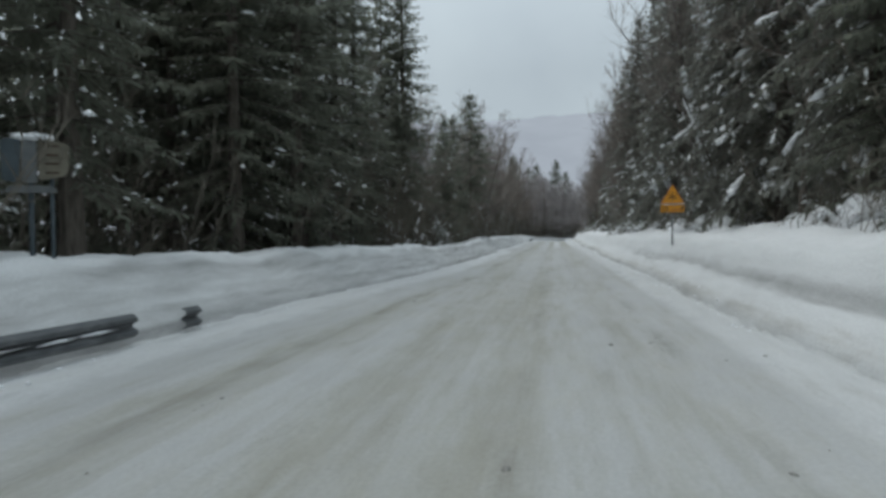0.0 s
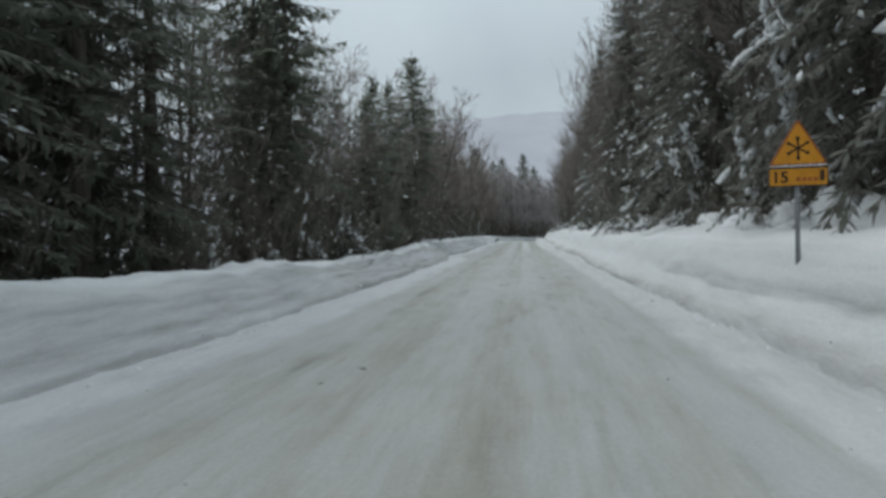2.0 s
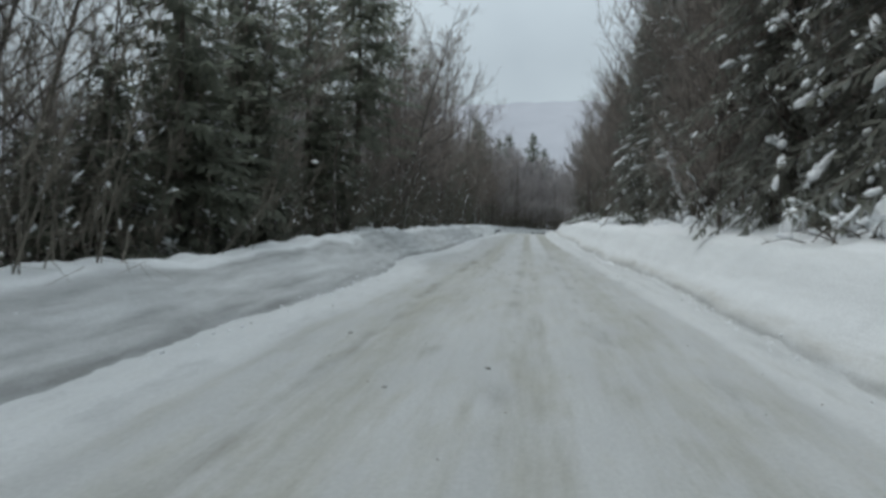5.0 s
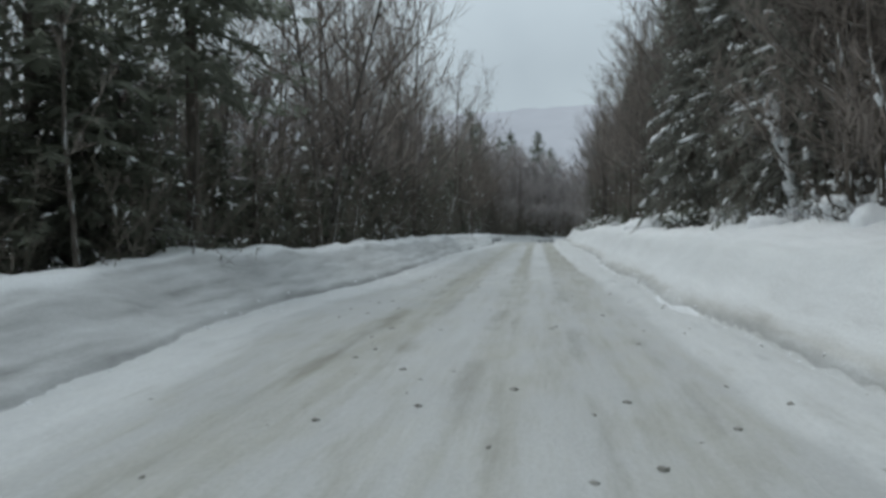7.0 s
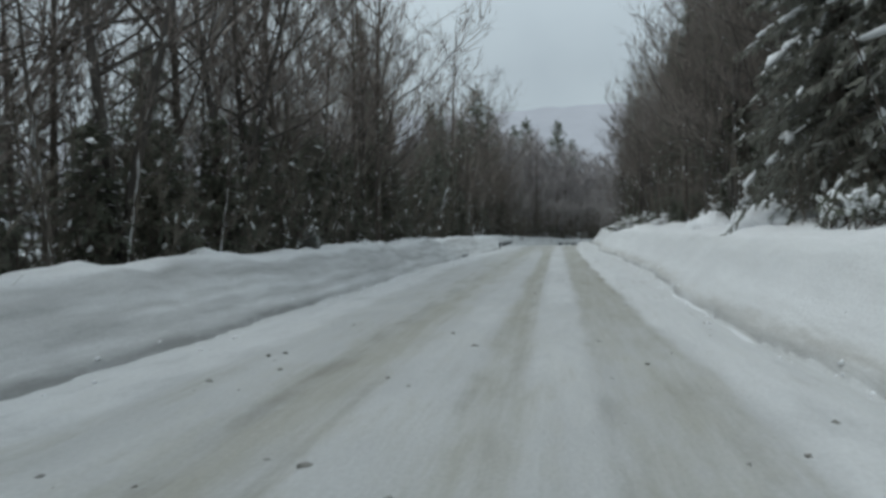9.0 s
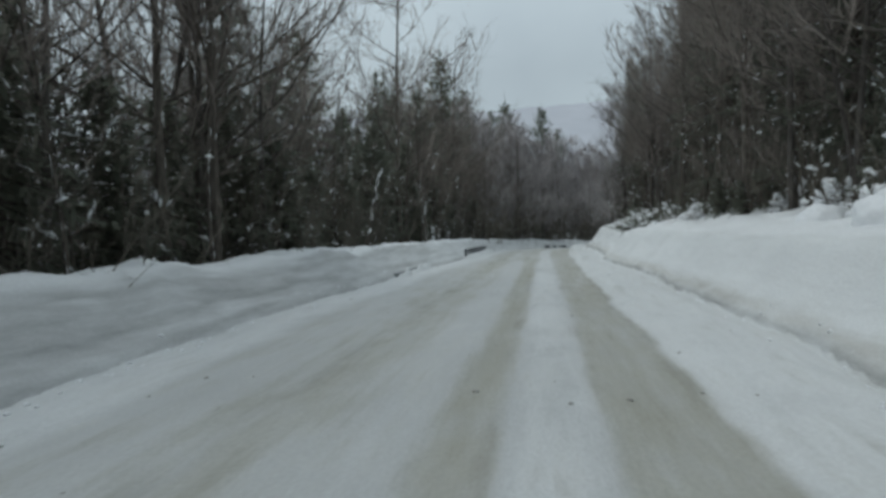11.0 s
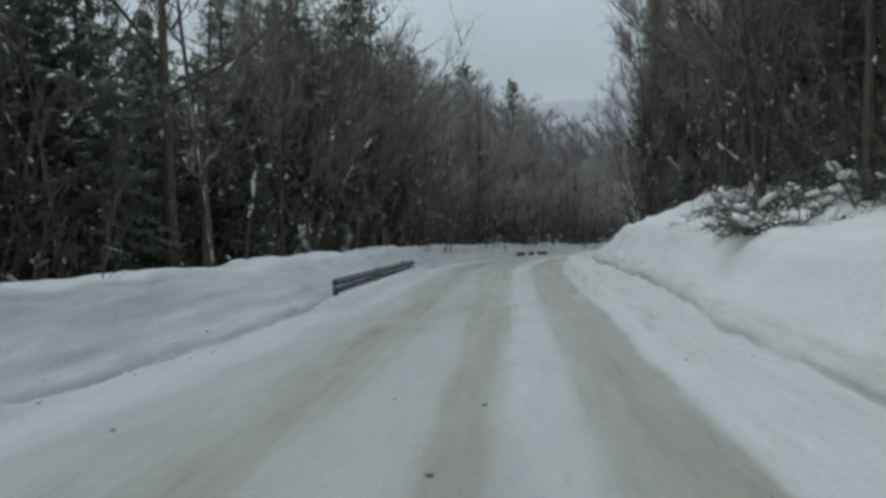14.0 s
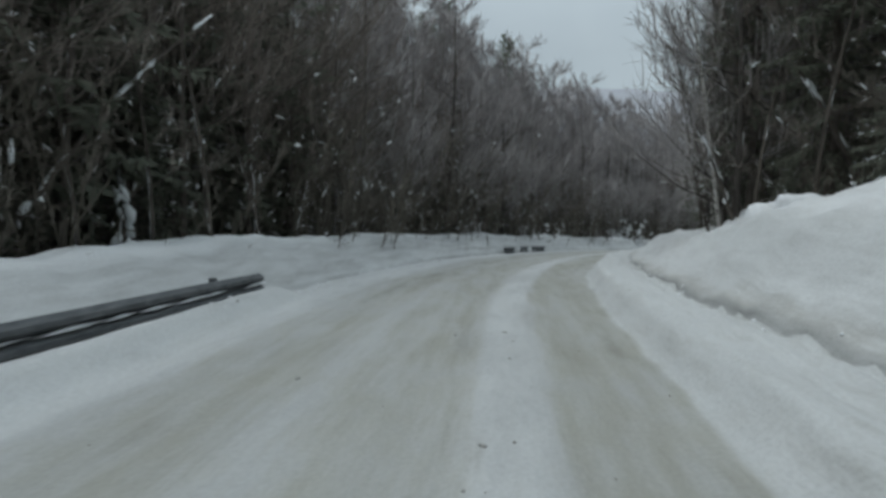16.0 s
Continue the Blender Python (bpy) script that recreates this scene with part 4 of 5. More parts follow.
# the spruces that stand out along the left wood
for kind, tall, x, y, top in (
        (lone[0], 14.0, -7.42, 53.6, 13.9), (cone[1], 14.0, -8.3, 50.3, 11.4), (cone[0], 14.0, -8.4, 45.6, 10.4), (broad[0], 9.0, -7.6, 40.9, 8.2), (cone[1], 14.0, -9.6, 33.0, 15.5),
        (cone[1], 14.0, -7.6, 113.0, 15.8), (cone[0], 14.0, -13.5, 97.5, 13.0), (cone[0], 14.0, -9.0, 140.4, 18.9)):
    topped(kind, tall, x, y, top)
for kind, tall, x, y, top in (
        (broad[1], 9.0, -7.6, 105.5, 9.6), (broad[0], 9.0, -8.8, 97.0, 7.0), (broad[1], 9.0, -8.2, 101.2, 7.4), (broad[0], 9.0, -9.4, 109.5, 10.5),
        (broad[1], 9.0, -11.0, 103.3, 8.0), (broad[0], 9.0, -10.5, 99.5, 7.2), (broad[1], 9.0, -11.8, 107.5, 9.5), (broad[0], 9.0, -7.9, 93.5, 7.6),
        (broad[1], 9.0, -8.2, 89.5, 6.8), (broad[0], 9.0, -9.4, 85.5, 7.4), (broad[1], 9.0, -8.8, 80.5, 6.5), (broad[0], 9.0, -11.5, 112.5, 12.5), (broad[0], 9.0, -8.0, 117.0, 9.0),
        (broad[1], 9.0, -10.0, 75.0, 6.5), (broad[0], 9.0, -9.6, 66.0, 6.0), (broad[1], 9.0, -10.4, 59.0, 7.0), (broad[0], 9.0, -9.8, 44.5, 6.0), (broad[1], 9.0, -11.5, 38.5, 5.2)):
    topped(kind, tall, x, y, top)
stand.put(dark_near[0], -9.4, 82.0, 0.8)
stand.put(bare[1], -8.6, 79.0, 0.9)
# small snow-covered spruces at the edge of the bank
stand.put(tuft[0], -6.4, 34.0, 0.8, 30, 0.1, (-6, -16))
for u, v, k in ((-6.7, 30.8, 0.5), (-6.9, 39.5, 0.35), (-6.6, 68.5, 0.4), (-6.1, 99.6, 0.3), (-6.8, 27.6, 0.35)):
    stand.put(tuft[0], u, v, k, None, 0.1, (jitter(20), jitter(20)))
# the wood round the bend
topped(cone[1], 14.0, -4.3, 139.7, 17.2)
topped(cone[0], 14.0, -6.2, 141.5, 16.4)
topped(cone[1], 14.0, 0.1, 159.8, 20.4)
topped(cone[0], 14.0, 2.8, 165.0, 17.5)
for u, w, lo, hi in ((-6.6, 1.8, 0.95, 1.2), (-8.4, 1.8, 1.25, 1.5), (-10.6, 1.9, 1.4, 1.65), (-13.2, 2.2, 1.55, 1.8)):
    row(u, 117, 168, w, lambda v: pick(hazy_scrub if v > 114 else scrub, lo, hi), 0.5)
for u, w in ((-16.0, 2.6),):
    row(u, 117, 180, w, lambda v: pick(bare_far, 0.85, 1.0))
for u in (-12, -19):
    row(u, 112, 150, 2.6, lambda v: pick(broad, 0.8, 1.1))
    back_row(u, 150, 190, 2.6, 0.55, 0.75)
row(-6.0, 112, 160, 1.4, lambda v: pick(under_snowy if random.random() < 0.25 else under, 0.7, 1.3), 0.35)
row(-7.0, 96, 130, 1.9, lambda v: pick(bare[1::2] + young, 0.4, 0.7), 0.4)


for k in range(26):
    stand.put(random.choice(streaked), -6.0 + jitter(0.3), 104 + 1.45 * k + jitter(0.6), random.uniform(0.3, 0.85), jitter(60), 0.05, (jitter(14), jitter(14)))
for u, v, k in ((-5.5, 93.2, 1.0), (-6.9, 60.1, 0.75), (-6.9, 72.5, 0.6), (-7.1, 111.0, 0.9), (-6.9, 107.6, 0.8)):
    stand.put(streaked[1], u, v, k, jitter(40))
row(-7.4, 40, 100, 4.5, lambda v: pick(streaked, 0.5, 0.9), 0.4)
for u, v, k in ((4.9, 112.6, 0.8), (5.5, 110.4, 0.9), (6.2, 108.6, 0.9), (5.1, 115.6, 0.8), (6.6, 106.4, 0.8), (5.8, 103.6, 0.6)):
    stand.put(streaked[1], u, v, k, jitter(40), 0.05, (jitter(10), jitter(12)))


# right side
def right_front(v):
    if 105.5 < v < 111:
        return None
    if v < 16:
        return pick(dark_near, 0.85, 1.05)
    if v < 45:
        return pick(snowy, 0.95, 1.15) if random.random() < 0.75 else pick(bare, 0.8, 1.0)
    if v < 57:
        return pick(bare, 0.75, 0.95)
    if v < 73:
        return pick(snowy, 0.9, 1.1)
    return pick(bare, 0.7, 0.9)


row(6.9, 2, 120, 2.75, right_front, 0.5)
row(8.6, 56, 78, 2.6, lambda v: pick(bare, 1.05, 1.25), 0.4)
row(8.4, 83, 100, 2.4, lambda v: pick(dark_near, 0.75, 0.95))
for u, v, k in ((8.6, 105.8, 0.7), (9.2, 112.0, 0.7), (9.0, 116.5, 0.7), (9.6, 102.8, 0.75), (10.4, 106.5, 0.8), (8.7, 119.5, 0.7)):
    stand.put(random.choice(snowy), u, v, k)
# broadleaf trees with haze in their twig colour, leaning over the inside of the bend
stand.put(hazy_scrub[0], 5.3, 112.4, 1.2, 40, 0.05, (2, -3))
stand.put(hazy_scrub[1], 5.6, 114.6, 1.25, 140, 0.05, (0, -2))
stand.put(hazy_scrub[0], 5.5, 117.0, 1.15, 250, 0.05, (1, -2))
stand.put(birch[0], 5.0, 111.6, 0.6, 0, 0.05, (0, -6))
stand.put(birch[1], 5.6, 118.5, 0.66, 60)
for u, v in ((6.4, 102.6), (6.7, 103.5), (7.0, 102.9)):
    stand.put(bare[1], u, v, random.uniform(0.6, 0.75), jitter(60))
for u, v, k in ((6.0, 113.0, 0.72), (6.3, 117.0, 0.75), (5.7, 120.5, 0.66), (7.0, 110.0, 0.72), (6.6, 123.5, 0.7), (5.9, 127.0, 0.66)):
    stand.put(random.choice(dark_near), u, v, k)
stand.put(bare[2], 7.9, 109.0, 0.8)
stand.put(birch[1], 7.4, 112.2, 0.75)
topped(snowy[1], 14.3, 5.9, 46.0, 17.0)
row(5.9, 48.5, 56, 1.5, lambda v: pick(scrub, 0.8, 1.15), 0.4)
row(7.9, 40, 62, 2.1, lambda v: pick(scrub, 0.85, 1.25), 0.5)
row(7.7, 84, 102, 2.4, lambda v: pick(scrub, 0.5, 0.8), 0.4)
row(6.2, 112, 165, 2.4, lambda v: pick(hazy_scrub if v > 116 else scrub, 0.55, 0.85), 0.6)
row(9.0, 112, 165, 2.6, lambda v: pick(hazy_scrub, 0.9, 1.2), 0.6)
row(9.4, 0, 150, 2.8, lambda v: pick(dark_back, 0.7, 0.95) if random.random() < (0.35 if v < 40 else 0.12) else pick(bare, 0.85, 1.05))
row(12.8, 0, 150, 3.2, lambda v: pick(dark_back, 0.75, 0.95) if random.random() < (0.35 if v < 40 else 0.25) else pick(bare_far, 0.9, 1.1))
back_row(17.0, 0, 150, 3.2, 0.75, 1.0)
back_row(21.5, 0, 150, 3.6, 0.75, 1.0)
back_row(27.0, 0, 150, 4.2, 0.75, 1.0)
back_row(-28.0, -8, 140, 3.4, 0.6, 0.8)
back_row(-34.0, -8, 140, 4.2, 0.6, 0.85)
back_wood.finish("back_wood", "dark spruces deep in the wood on both sides")
row(6.1, 10, 122, 1.9, lambda v: None if 19 < v < 22.5 or (v > 75 and random.random() < 0.55) else pick(under_snowy if random.random() < 0.7 else under[:1], 0.5, 0.85) if v < 75 else pick(sapling, 0.3, 0.6) if random.random() < 0.5 else pick(under_snowy, 0.4, 0.6), 0.4)
row(7.7, 10, 122, 2.1, lambda v: pick(under_snowy if random.random() < 0.4 else under, 0.8, 1.2), 0.4)

for spare in dark_near + dark_back + dark_far + snowy + young + sapling + lone + cone + broad + tuft + scrub + hazy_scrub + streaked + bare + birch + bare_far + under + under_snowy:
    if spare.name not in stand.used:
        stand.put(spare, -15 + jitter(1), 60 + jitter(15), 0.9)


def far_wood():
    """Woods on the valley floor and beyond the bend, one mass of simple crowns."""
    rng, g = np.random.default_rng(5), Geo()
    for k in range(900):
        y = rng.uniform(172, 620)
        x = rng.uniform(-0.22, 0.38) * y + rng.uniform(-40, 40)
        z = float(ground_height(np.array(x), np.array(y)))
        h, r = rng.uniform(9, 17), rng.uniform(1.2, 2.6)
        if rng.uniform() < 0.35:
            for k in range(5):
                b = z + h * (0.05 + 0.19 * k)
                rr = r * (1 - 0.17 * k)
                ring = [(x + rr * math.cos(t) * rng.uniform(0.6, 1.2), y + rr * math.sin(t) * rng.uniform(0.6, 1.2), b + rng.uniform(-0.4, 0.4)) for t in np.linspace(0, 5.6, 9)]
                g.add(ring + [(x, y, b + h * 0.32)], [(i, (i + 1) % 9, 9) for i in range(9)])
        else:
            base = np.array((x, y, z))
            for k in range(22):
                d = unit(np.array((*rng.normal(0, 0.28, 2), 1.0)))
                p = base + UP * h * rng.uniform(0, 0.5) + np.array((*rng.normal(0, 0.5, 2), 0))
                g.ribbon(p, p + d * h * rng.uniform(0.25, 0.55), 0.10)
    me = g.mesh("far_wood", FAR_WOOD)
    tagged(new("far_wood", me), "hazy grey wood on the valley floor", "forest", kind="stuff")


far_wood()


# ------------------------------------------------------------------ guard rail
WAVE = [(0.0, 0.155), (0.018, 0.150), (0.05, 0.125), (0.081, 0.105), (0.081, 0.060), (0.05, 0.040), (0.0, 0.012), (0.0, -0.012), (0.05, -0.040), (0.081, -0.060), (0.081, -0.105), (0.05, -0.125), (0.018, -0.150), (0.0, -0.155)]


def guard_rail(v0, v1, off, z0, label, tilt=0.0):
    """A W-beam on posts, most of it sunk in the bank."""
    ob = empty("guard_rail", label, "guard rail", "stretches of guard rail")
    beam = Geo()
    vs = np.linspace(v0, v1, max(3, int((v1 - v0) / 0.5)))
    pts, faces, n = [], [], len(WAVE)
    for k, w in enumerate(vs):
        x, z = off + float(bend(w)), float(elev(w)) + z0 + tilt * (w - v0)
        for dx, dz in WAVE:
            pts.append((x + dx, w, z + dz))
        for dx, dz in WAVE:
            pts.append((x + dx - 0.004, w, z + dz))
    for k in range(len(vs) - 1):
        for j in range(n - 1):
            a, b = k * 2 * n + j, (k + 1) * 2 * n + j
            faces.append((a, a + 1, b + 1, b))
            faces.append((a + n + 1, a + n, b + n, b + n + 1))
    beam.add(pts, faces)
    part("beam", beam, STEEL, ob, "w-shaped galvanised beam")
    v = v0 + 0.4
    while v < v1:
        post, x, z = Geo(), off + float(bend(v)) - 0.10, float(elev(v)) + z0
        post.tube([(x, v, z - 0.8), (x, v, z + 0.12)], [0.06, 0.06], 4, True)
        pole = part("post", post, STEEL, ob)
        bolt = Geo()
        bolt.tube([(x + 0.10, v, z), (x + 0.118, v, z)], [0.018, 0.015], 6, True)
        part("bolt", bolt, STEEL, pole)
        v += 4.0
    snow, rng = Geo(), np.random.default_rng(int(v0 * 10) + 99)
    w = v0 + 0.2
    while w < v1 - 0.2:
        if rng.uniform() < 0.75:
            snow.lump(np.array((off + float(bend(w)) + 0.05, w, float(elev(w)) + z0 + tilt * (w - v0) - 0.01)), (0, 1, 0.0), rng.uniform(0.5, 1.2), 0.09, 0.035, rng)
        w += rng.uniform(0.5, 1.0)
    part("snow", snow, TREE_SNOW, ob, "snow caught in the groove", True)["kind"] = "stuff"
    return ob


guard_rail(-4.0, 7.05, -5.42, 0.40, "grey steel guard rail half buried in snow", -0.012)
guard_rail(8.05, 8.45, -5.40, 0.21, "short bare piece of steel guard rail in the snow")
guard_rail(83.4, 86.7, -4.58, 0.0, "guard rail edge almost buried in the snow bank")
guard_rail(95.0, 104.7, -3.75, 0.40, "grey steel guard rail standing clear of the snow", -0.008)
guard_rail(124.6, 125.8, -3.84, 0.15, "short bare piece of steel guard rail in the snow")
guard_rail(126.8, 127.6, -3.86, 0.15, "short bare piece of steel guard rail in the snow")
guard_rail(128.4, 130.0, -3.88, 0.15, "short bare piece of steel guard rail in the snow")


# ------------------------------------------------------------------ signs
def plate(name, outline, depth, mat, parent, y, label=""):
    bm = bmesh.new()
    vs = [bm.verts.new((x, y, z)) for x, z in outline]
    f = bm.faces.new(vs)
    r = bmesh.ops.extrude_face_region(bm, geom=[f])
    bmesh.ops.translate(bm, verts=[e for e in r["geom"] if isinstance(e, bmesh.types.BMVert)], vec=(0, depth, 0))
    bmesh.ops.recalc_face_normals(bm, faces=bm.faces)
    return part(name, bm, mat, parent, label)


def rounded(corners, r, n=5):
    """The outline with its corners rounded."""
    out = []
    for i, p in enumerate(corners):
        p, a, b = (Vector(q) for q in (p, corners[i - 1], corners[(i + 1) % len(corners)]))
        da, db = (a - p).normalized(), (b - p).normalized()
        for k in range(n + 1):
            t = k / n
            out.append(tuple(p + da * r * (1 - t) ** 2 + db * r * t ** 2))
    return out


def bar(p, q, w):
    p, q = Vector(p), Vector(q)
    d = (q - p).normalized()
    s = Vector((-d.y, d.x)) * w
    return [tuple(p + s), tuple(p - s), tuple(q - s), tuple(q + s)]


def warning_sign(x, y):
    base = ground_z(x, y)
    ob = empty("warning_sign", "orange-yellow triangular ice warning sign with plate on a grey post", "road sign")
    ob.matrix_basis = pose(x, y, base, 0, 0, -4)
    z0 = 2.30 - base
    W, H = 0.76, 0.65
    g = Geo()
    g.tube([(0, 0.045, -0.6), (0, 0.045, z0 + 0.5)], [0.03, 0.03], 10, True)
    part("post", g, POST_GREY, ob, "", True)
    tri = [(-W / 2, 0), (W / 2, 0), (0, H)]
    tri3 = lambda k: [((px) * k, z0 + H / 3 + (pz - H / 3) * k) for px, pz in tri]
    tri_ob = plate("triangle", rounded(tri3(1.0), 0.06), 0.012, SIGN_BACK, ob, 0.0, "triangular metal plate")
    plate("border", rounded(tri3(0.995), 0.06), 0.003, SIGN_RED, tri_ob, -0.004, "worn red border")
    plate("face", rounded(tri3(0.88), 0.045), 0.003, SIGN_YELLOW, tri_ob, -0.008, "orange-yellow face")
    c = (0.0, z0 + 0.235)
    for a in (90, 30, -30):
        d = (math.cos(radians(a)) * 0.14, math.sin(radians(a)) * 0.14)
        plate("symbol", bar((c[0] - d[0], c[1] - d[1]), (c[0] + d[0], c[1] + d[1]), 0.013), 0.002, SIGN_BLACK, tri_ob, -0.0105 - 0.0004 * a / 30, "black ice crystal stroke")
        for s in (-1, 1):
            q = (c[0] + s * d[0] * 0.98, c[1] + s * d[1] * 0.98)
            plate("symbol", [(q[0] + 0.027 * math.cos(t), q[1] + 0.027 * math.sin(t)) for t in np.linspace(0, 5.5, 8)], 0.002, SIGN_BLACK, tri_ob, -0.0125, "black ice crystal tip")
    p0, p1 = z0 - 0.29, z0 - 0.03
    rect = lambda m: [(-W / 2 + m, p0 + m), (W / 2 - m, p0 + m), (W / 2 - m, p1 - m), (-W / 2 + m, p1 - m)]
    low = plate("distance_plate", rounded(rect(0), 0.02), 0.012, SIGN_BACK, ob, 0.0, "rectangular plate under the triangle")
    plate("border", rounded(rect(0.002), 0.02), 0.003, SIGN_BLACK, low, -0.004)
    plate("face", rounded(rect(0.016), 0.018), 0.003, SIGN_YELLOW, low, -0.008, "orange-yellow plate face")
    font = bpy.data.curves.new("lettering", "FONT")
    font.body, font.size, font.extrude, font.offset = "15", 0.22, 0.001, 0.006
    txt = new("lettering", font)
    shaped = bpy.data.meshes.new_from_object(txt.evaluated_get(bpy.context.evaluated_depsgraph_get()))
    bpy.data.objects.remove(txt)
    shaped.materials.clear()
    shaped.materials.append(SIGN_BLACK)
    txt = tagged(new("lettering", shaped), "black number 15")
    txt.parent = low
    txt.matrix_basis = pose(-0.34, -0.0105, p0 + 0.055, 90)
    for k, (x0, w, h) in enumerate(((-0.03, 0.06, 0.06), (0.05, 0.05, 0.055), (0.12, 0.05, 0.055), (0.19, 0.06, 0.055), (0.27, 0.06, 0.15))):
        plate("lettering_bar", [(x0, p0 + 0.065), (x0 + w, p0 + 0.065), (x0 + w, p0 + 0.065 + h), (x0, p0 + 0.065 + h)], 0.002, SIGN_BLACK if h > 0.1 else SIGN_RED, low, -0.0105)
    rng, s = np.random.default_rng(3), Geo()
    for k in range(12):
        s.lump(np.array((-0.33 + 0.06 * k, -0.012, z0 - 0.012)), (1, 0, 0), 0.11, 0.05, 0.018, rng)
    part("snow", s, TREE_SNOW, ob, "line of snow on the plate's edge", True)["kind"] = "stuff"
    return ob


warning_sign(3.68, 20.97)


def notice_board(x, y, turn):
    """A roadside board of two panels on a post, with a snow cap."""
    base = ground_z(x, y)
    ob = empty("notice_board", "weathered roadside notice board on two posts with snow on top", "sign")
    ob.matrix_basis = pose(x, y, base, 0, 0, turn)
    zb, zt = 2.17 - base, 2.74 - base
    for x0, r in ((-0.10, 0.035), (0.14, 0.028)):
        g = Geo()
        g.tube([(x0, 0.06, -0.8), (x0, 0.06, zt - 0.05)], [r, r * 0.9], 10, True)
        part("post", g, BOARD_BLUE, ob, "", True)
    plate("side_panel", rounded([(-0.42, zb), (-0.20, zb - 0.03), (-0.20, zt), (-0.42, zt - 0.02)], 0.05), 0.03, BOARD_BLUE, ob, 0.0, "blue-grey panel")
    plate("side_panel", rounded([(-0.185, zb - 0.03), (-0.02, zb - 0.03), (-0.02, zt), (-0.185, zt)], 0.03), 0.03, BOARD_GREY, ob, -0.006, "lighter grey panel")
    plate("lower_rail", rounded([(-0.40, zb - 0.16), (0.22, zb - 0.16), (0.16, zb - 0.06), (-0.34, zb - 0.06)], 0.05), 0.04, BOARD_GREY, ob, 0.005, "grey rail under the panels")
    panel = plate("front_panel", rounded([(0.0, zb), (0.34, zb + 0.08), (0.36, zt - 0.06), (0.0, zt)], 0.07), 0.03, BOARD_CREAM, ob, -0.01, "cream panel with faded lines")
    for k in range(4):
        plate("lettering_bar", [(0.08, zb + 0.10 + 0.12 * k), (0.24, zb + 0.10 + 0.12 * k), (0.24, zb + 0.125 + 0.12 * k), (0.08, zb + 0.125 + 0.12 * k)], 0.003, SIGN_BLACK, panel, -0.014)
    rng, s = np.random.default_rng(4), Geo()
    for k in range(3):
        s.puff(np.array((-0.20 + 0.13 * k, 0.02, zt + 0.02)), (1, 0, 0), 0.26, 0.16, 0.12, rng)
    part("snow_cap", s, TREE_SNOW, ob, "cap of snow", True)
    return ob


notice_board(-6.9, 7.2, 35)


# ------------------------------------------------------------------ small things along the verges
def brush_pile(x, y, wide, tall, seed, needles=False):
    """A heap of cut or fallen boughs half drowned in snow."""
    rng = np.random.default_rng(seed)
    ob = empty("brush_pile", "heap of dark fallen boughs capped with snow", "brush pile")
    ob.matrix_basis = pose(x, y, ground_z(x, y))
    boughs, sprays, pads = Geo(), Geo(), Geo()
    for _ in range(40):
        a = rng.uniform(0, 6.28)
        p = np.array((rng.uniform(-0.5, 0.5) * wide, rng.uniform(-0.5, 0.5) * wide, -0.15))
        d = unit(np.array((math.cos(a), math.sin(a), rng.uniform(0.05, 0.6))))
        L = wide * rng.uniform(0.35, 0.85)
        sag = rng.uniform(0.2, 0.6)
        q = lambda s: p + d * L * s + UP * (tall * 0.5 * s - sag * L * s * s)
        boughs.tube([q(0), q(0.5), q(1)], [0.016, 0.010, 0.004], 4)
        for _ in range(26 if needles else 9):
            s = rng.uniform(0.2, 1)
            e = unit(d + rng.normal(0, 0.55, 3) - UP * 0.25)
            sprays.ribbon(q(s), q(s) + e * rng.uniform(0.08, 0.30), 0.016 if needles else 0.008)
        if rng.uniform() < 0.7:
            s = rng.uniform(0.3, 0.9)
            w = rng.uniform(0.06, 0.2)
            pads.puff(q(s) + UP * 0.04, d + rng.normal(0, 0.2, 3), w * rng.uniform(1.5, 3.5), w * rng.uniform(0.8, 1.5), w, rng)
    part("brushwood", boughs, BARK, ob)["kind"] = "stuff"
    part("spray", sprays, NEEDLES if needles else BRUSH, ob, "dark drooping sprays")["kind"] = "stuff"
    part("snow", pads, TREE_SNOW, ob, "clots of snow", True)["kind"] = "stuff"
    return ob


brush_pile(4.7, 39.8, 1.3, 0.7, 401)
brush_pile(6.0, 41.5, 1.8, 1.2, 402, True)
brush_pile(5.6, 97.4, 2.0, 1.2, 403, True)
brush_pile(6.9, 95.2, 2.2, 1.5, 404, True)
brush_pile(6.2, 109.5, 1.2, 0.7, 405)
brush_pile(4.4, 94.0, 1.3, 0.5, 406, True)
brush_pile(5.3, 64.0, 1.5, 1.3, 407, True)


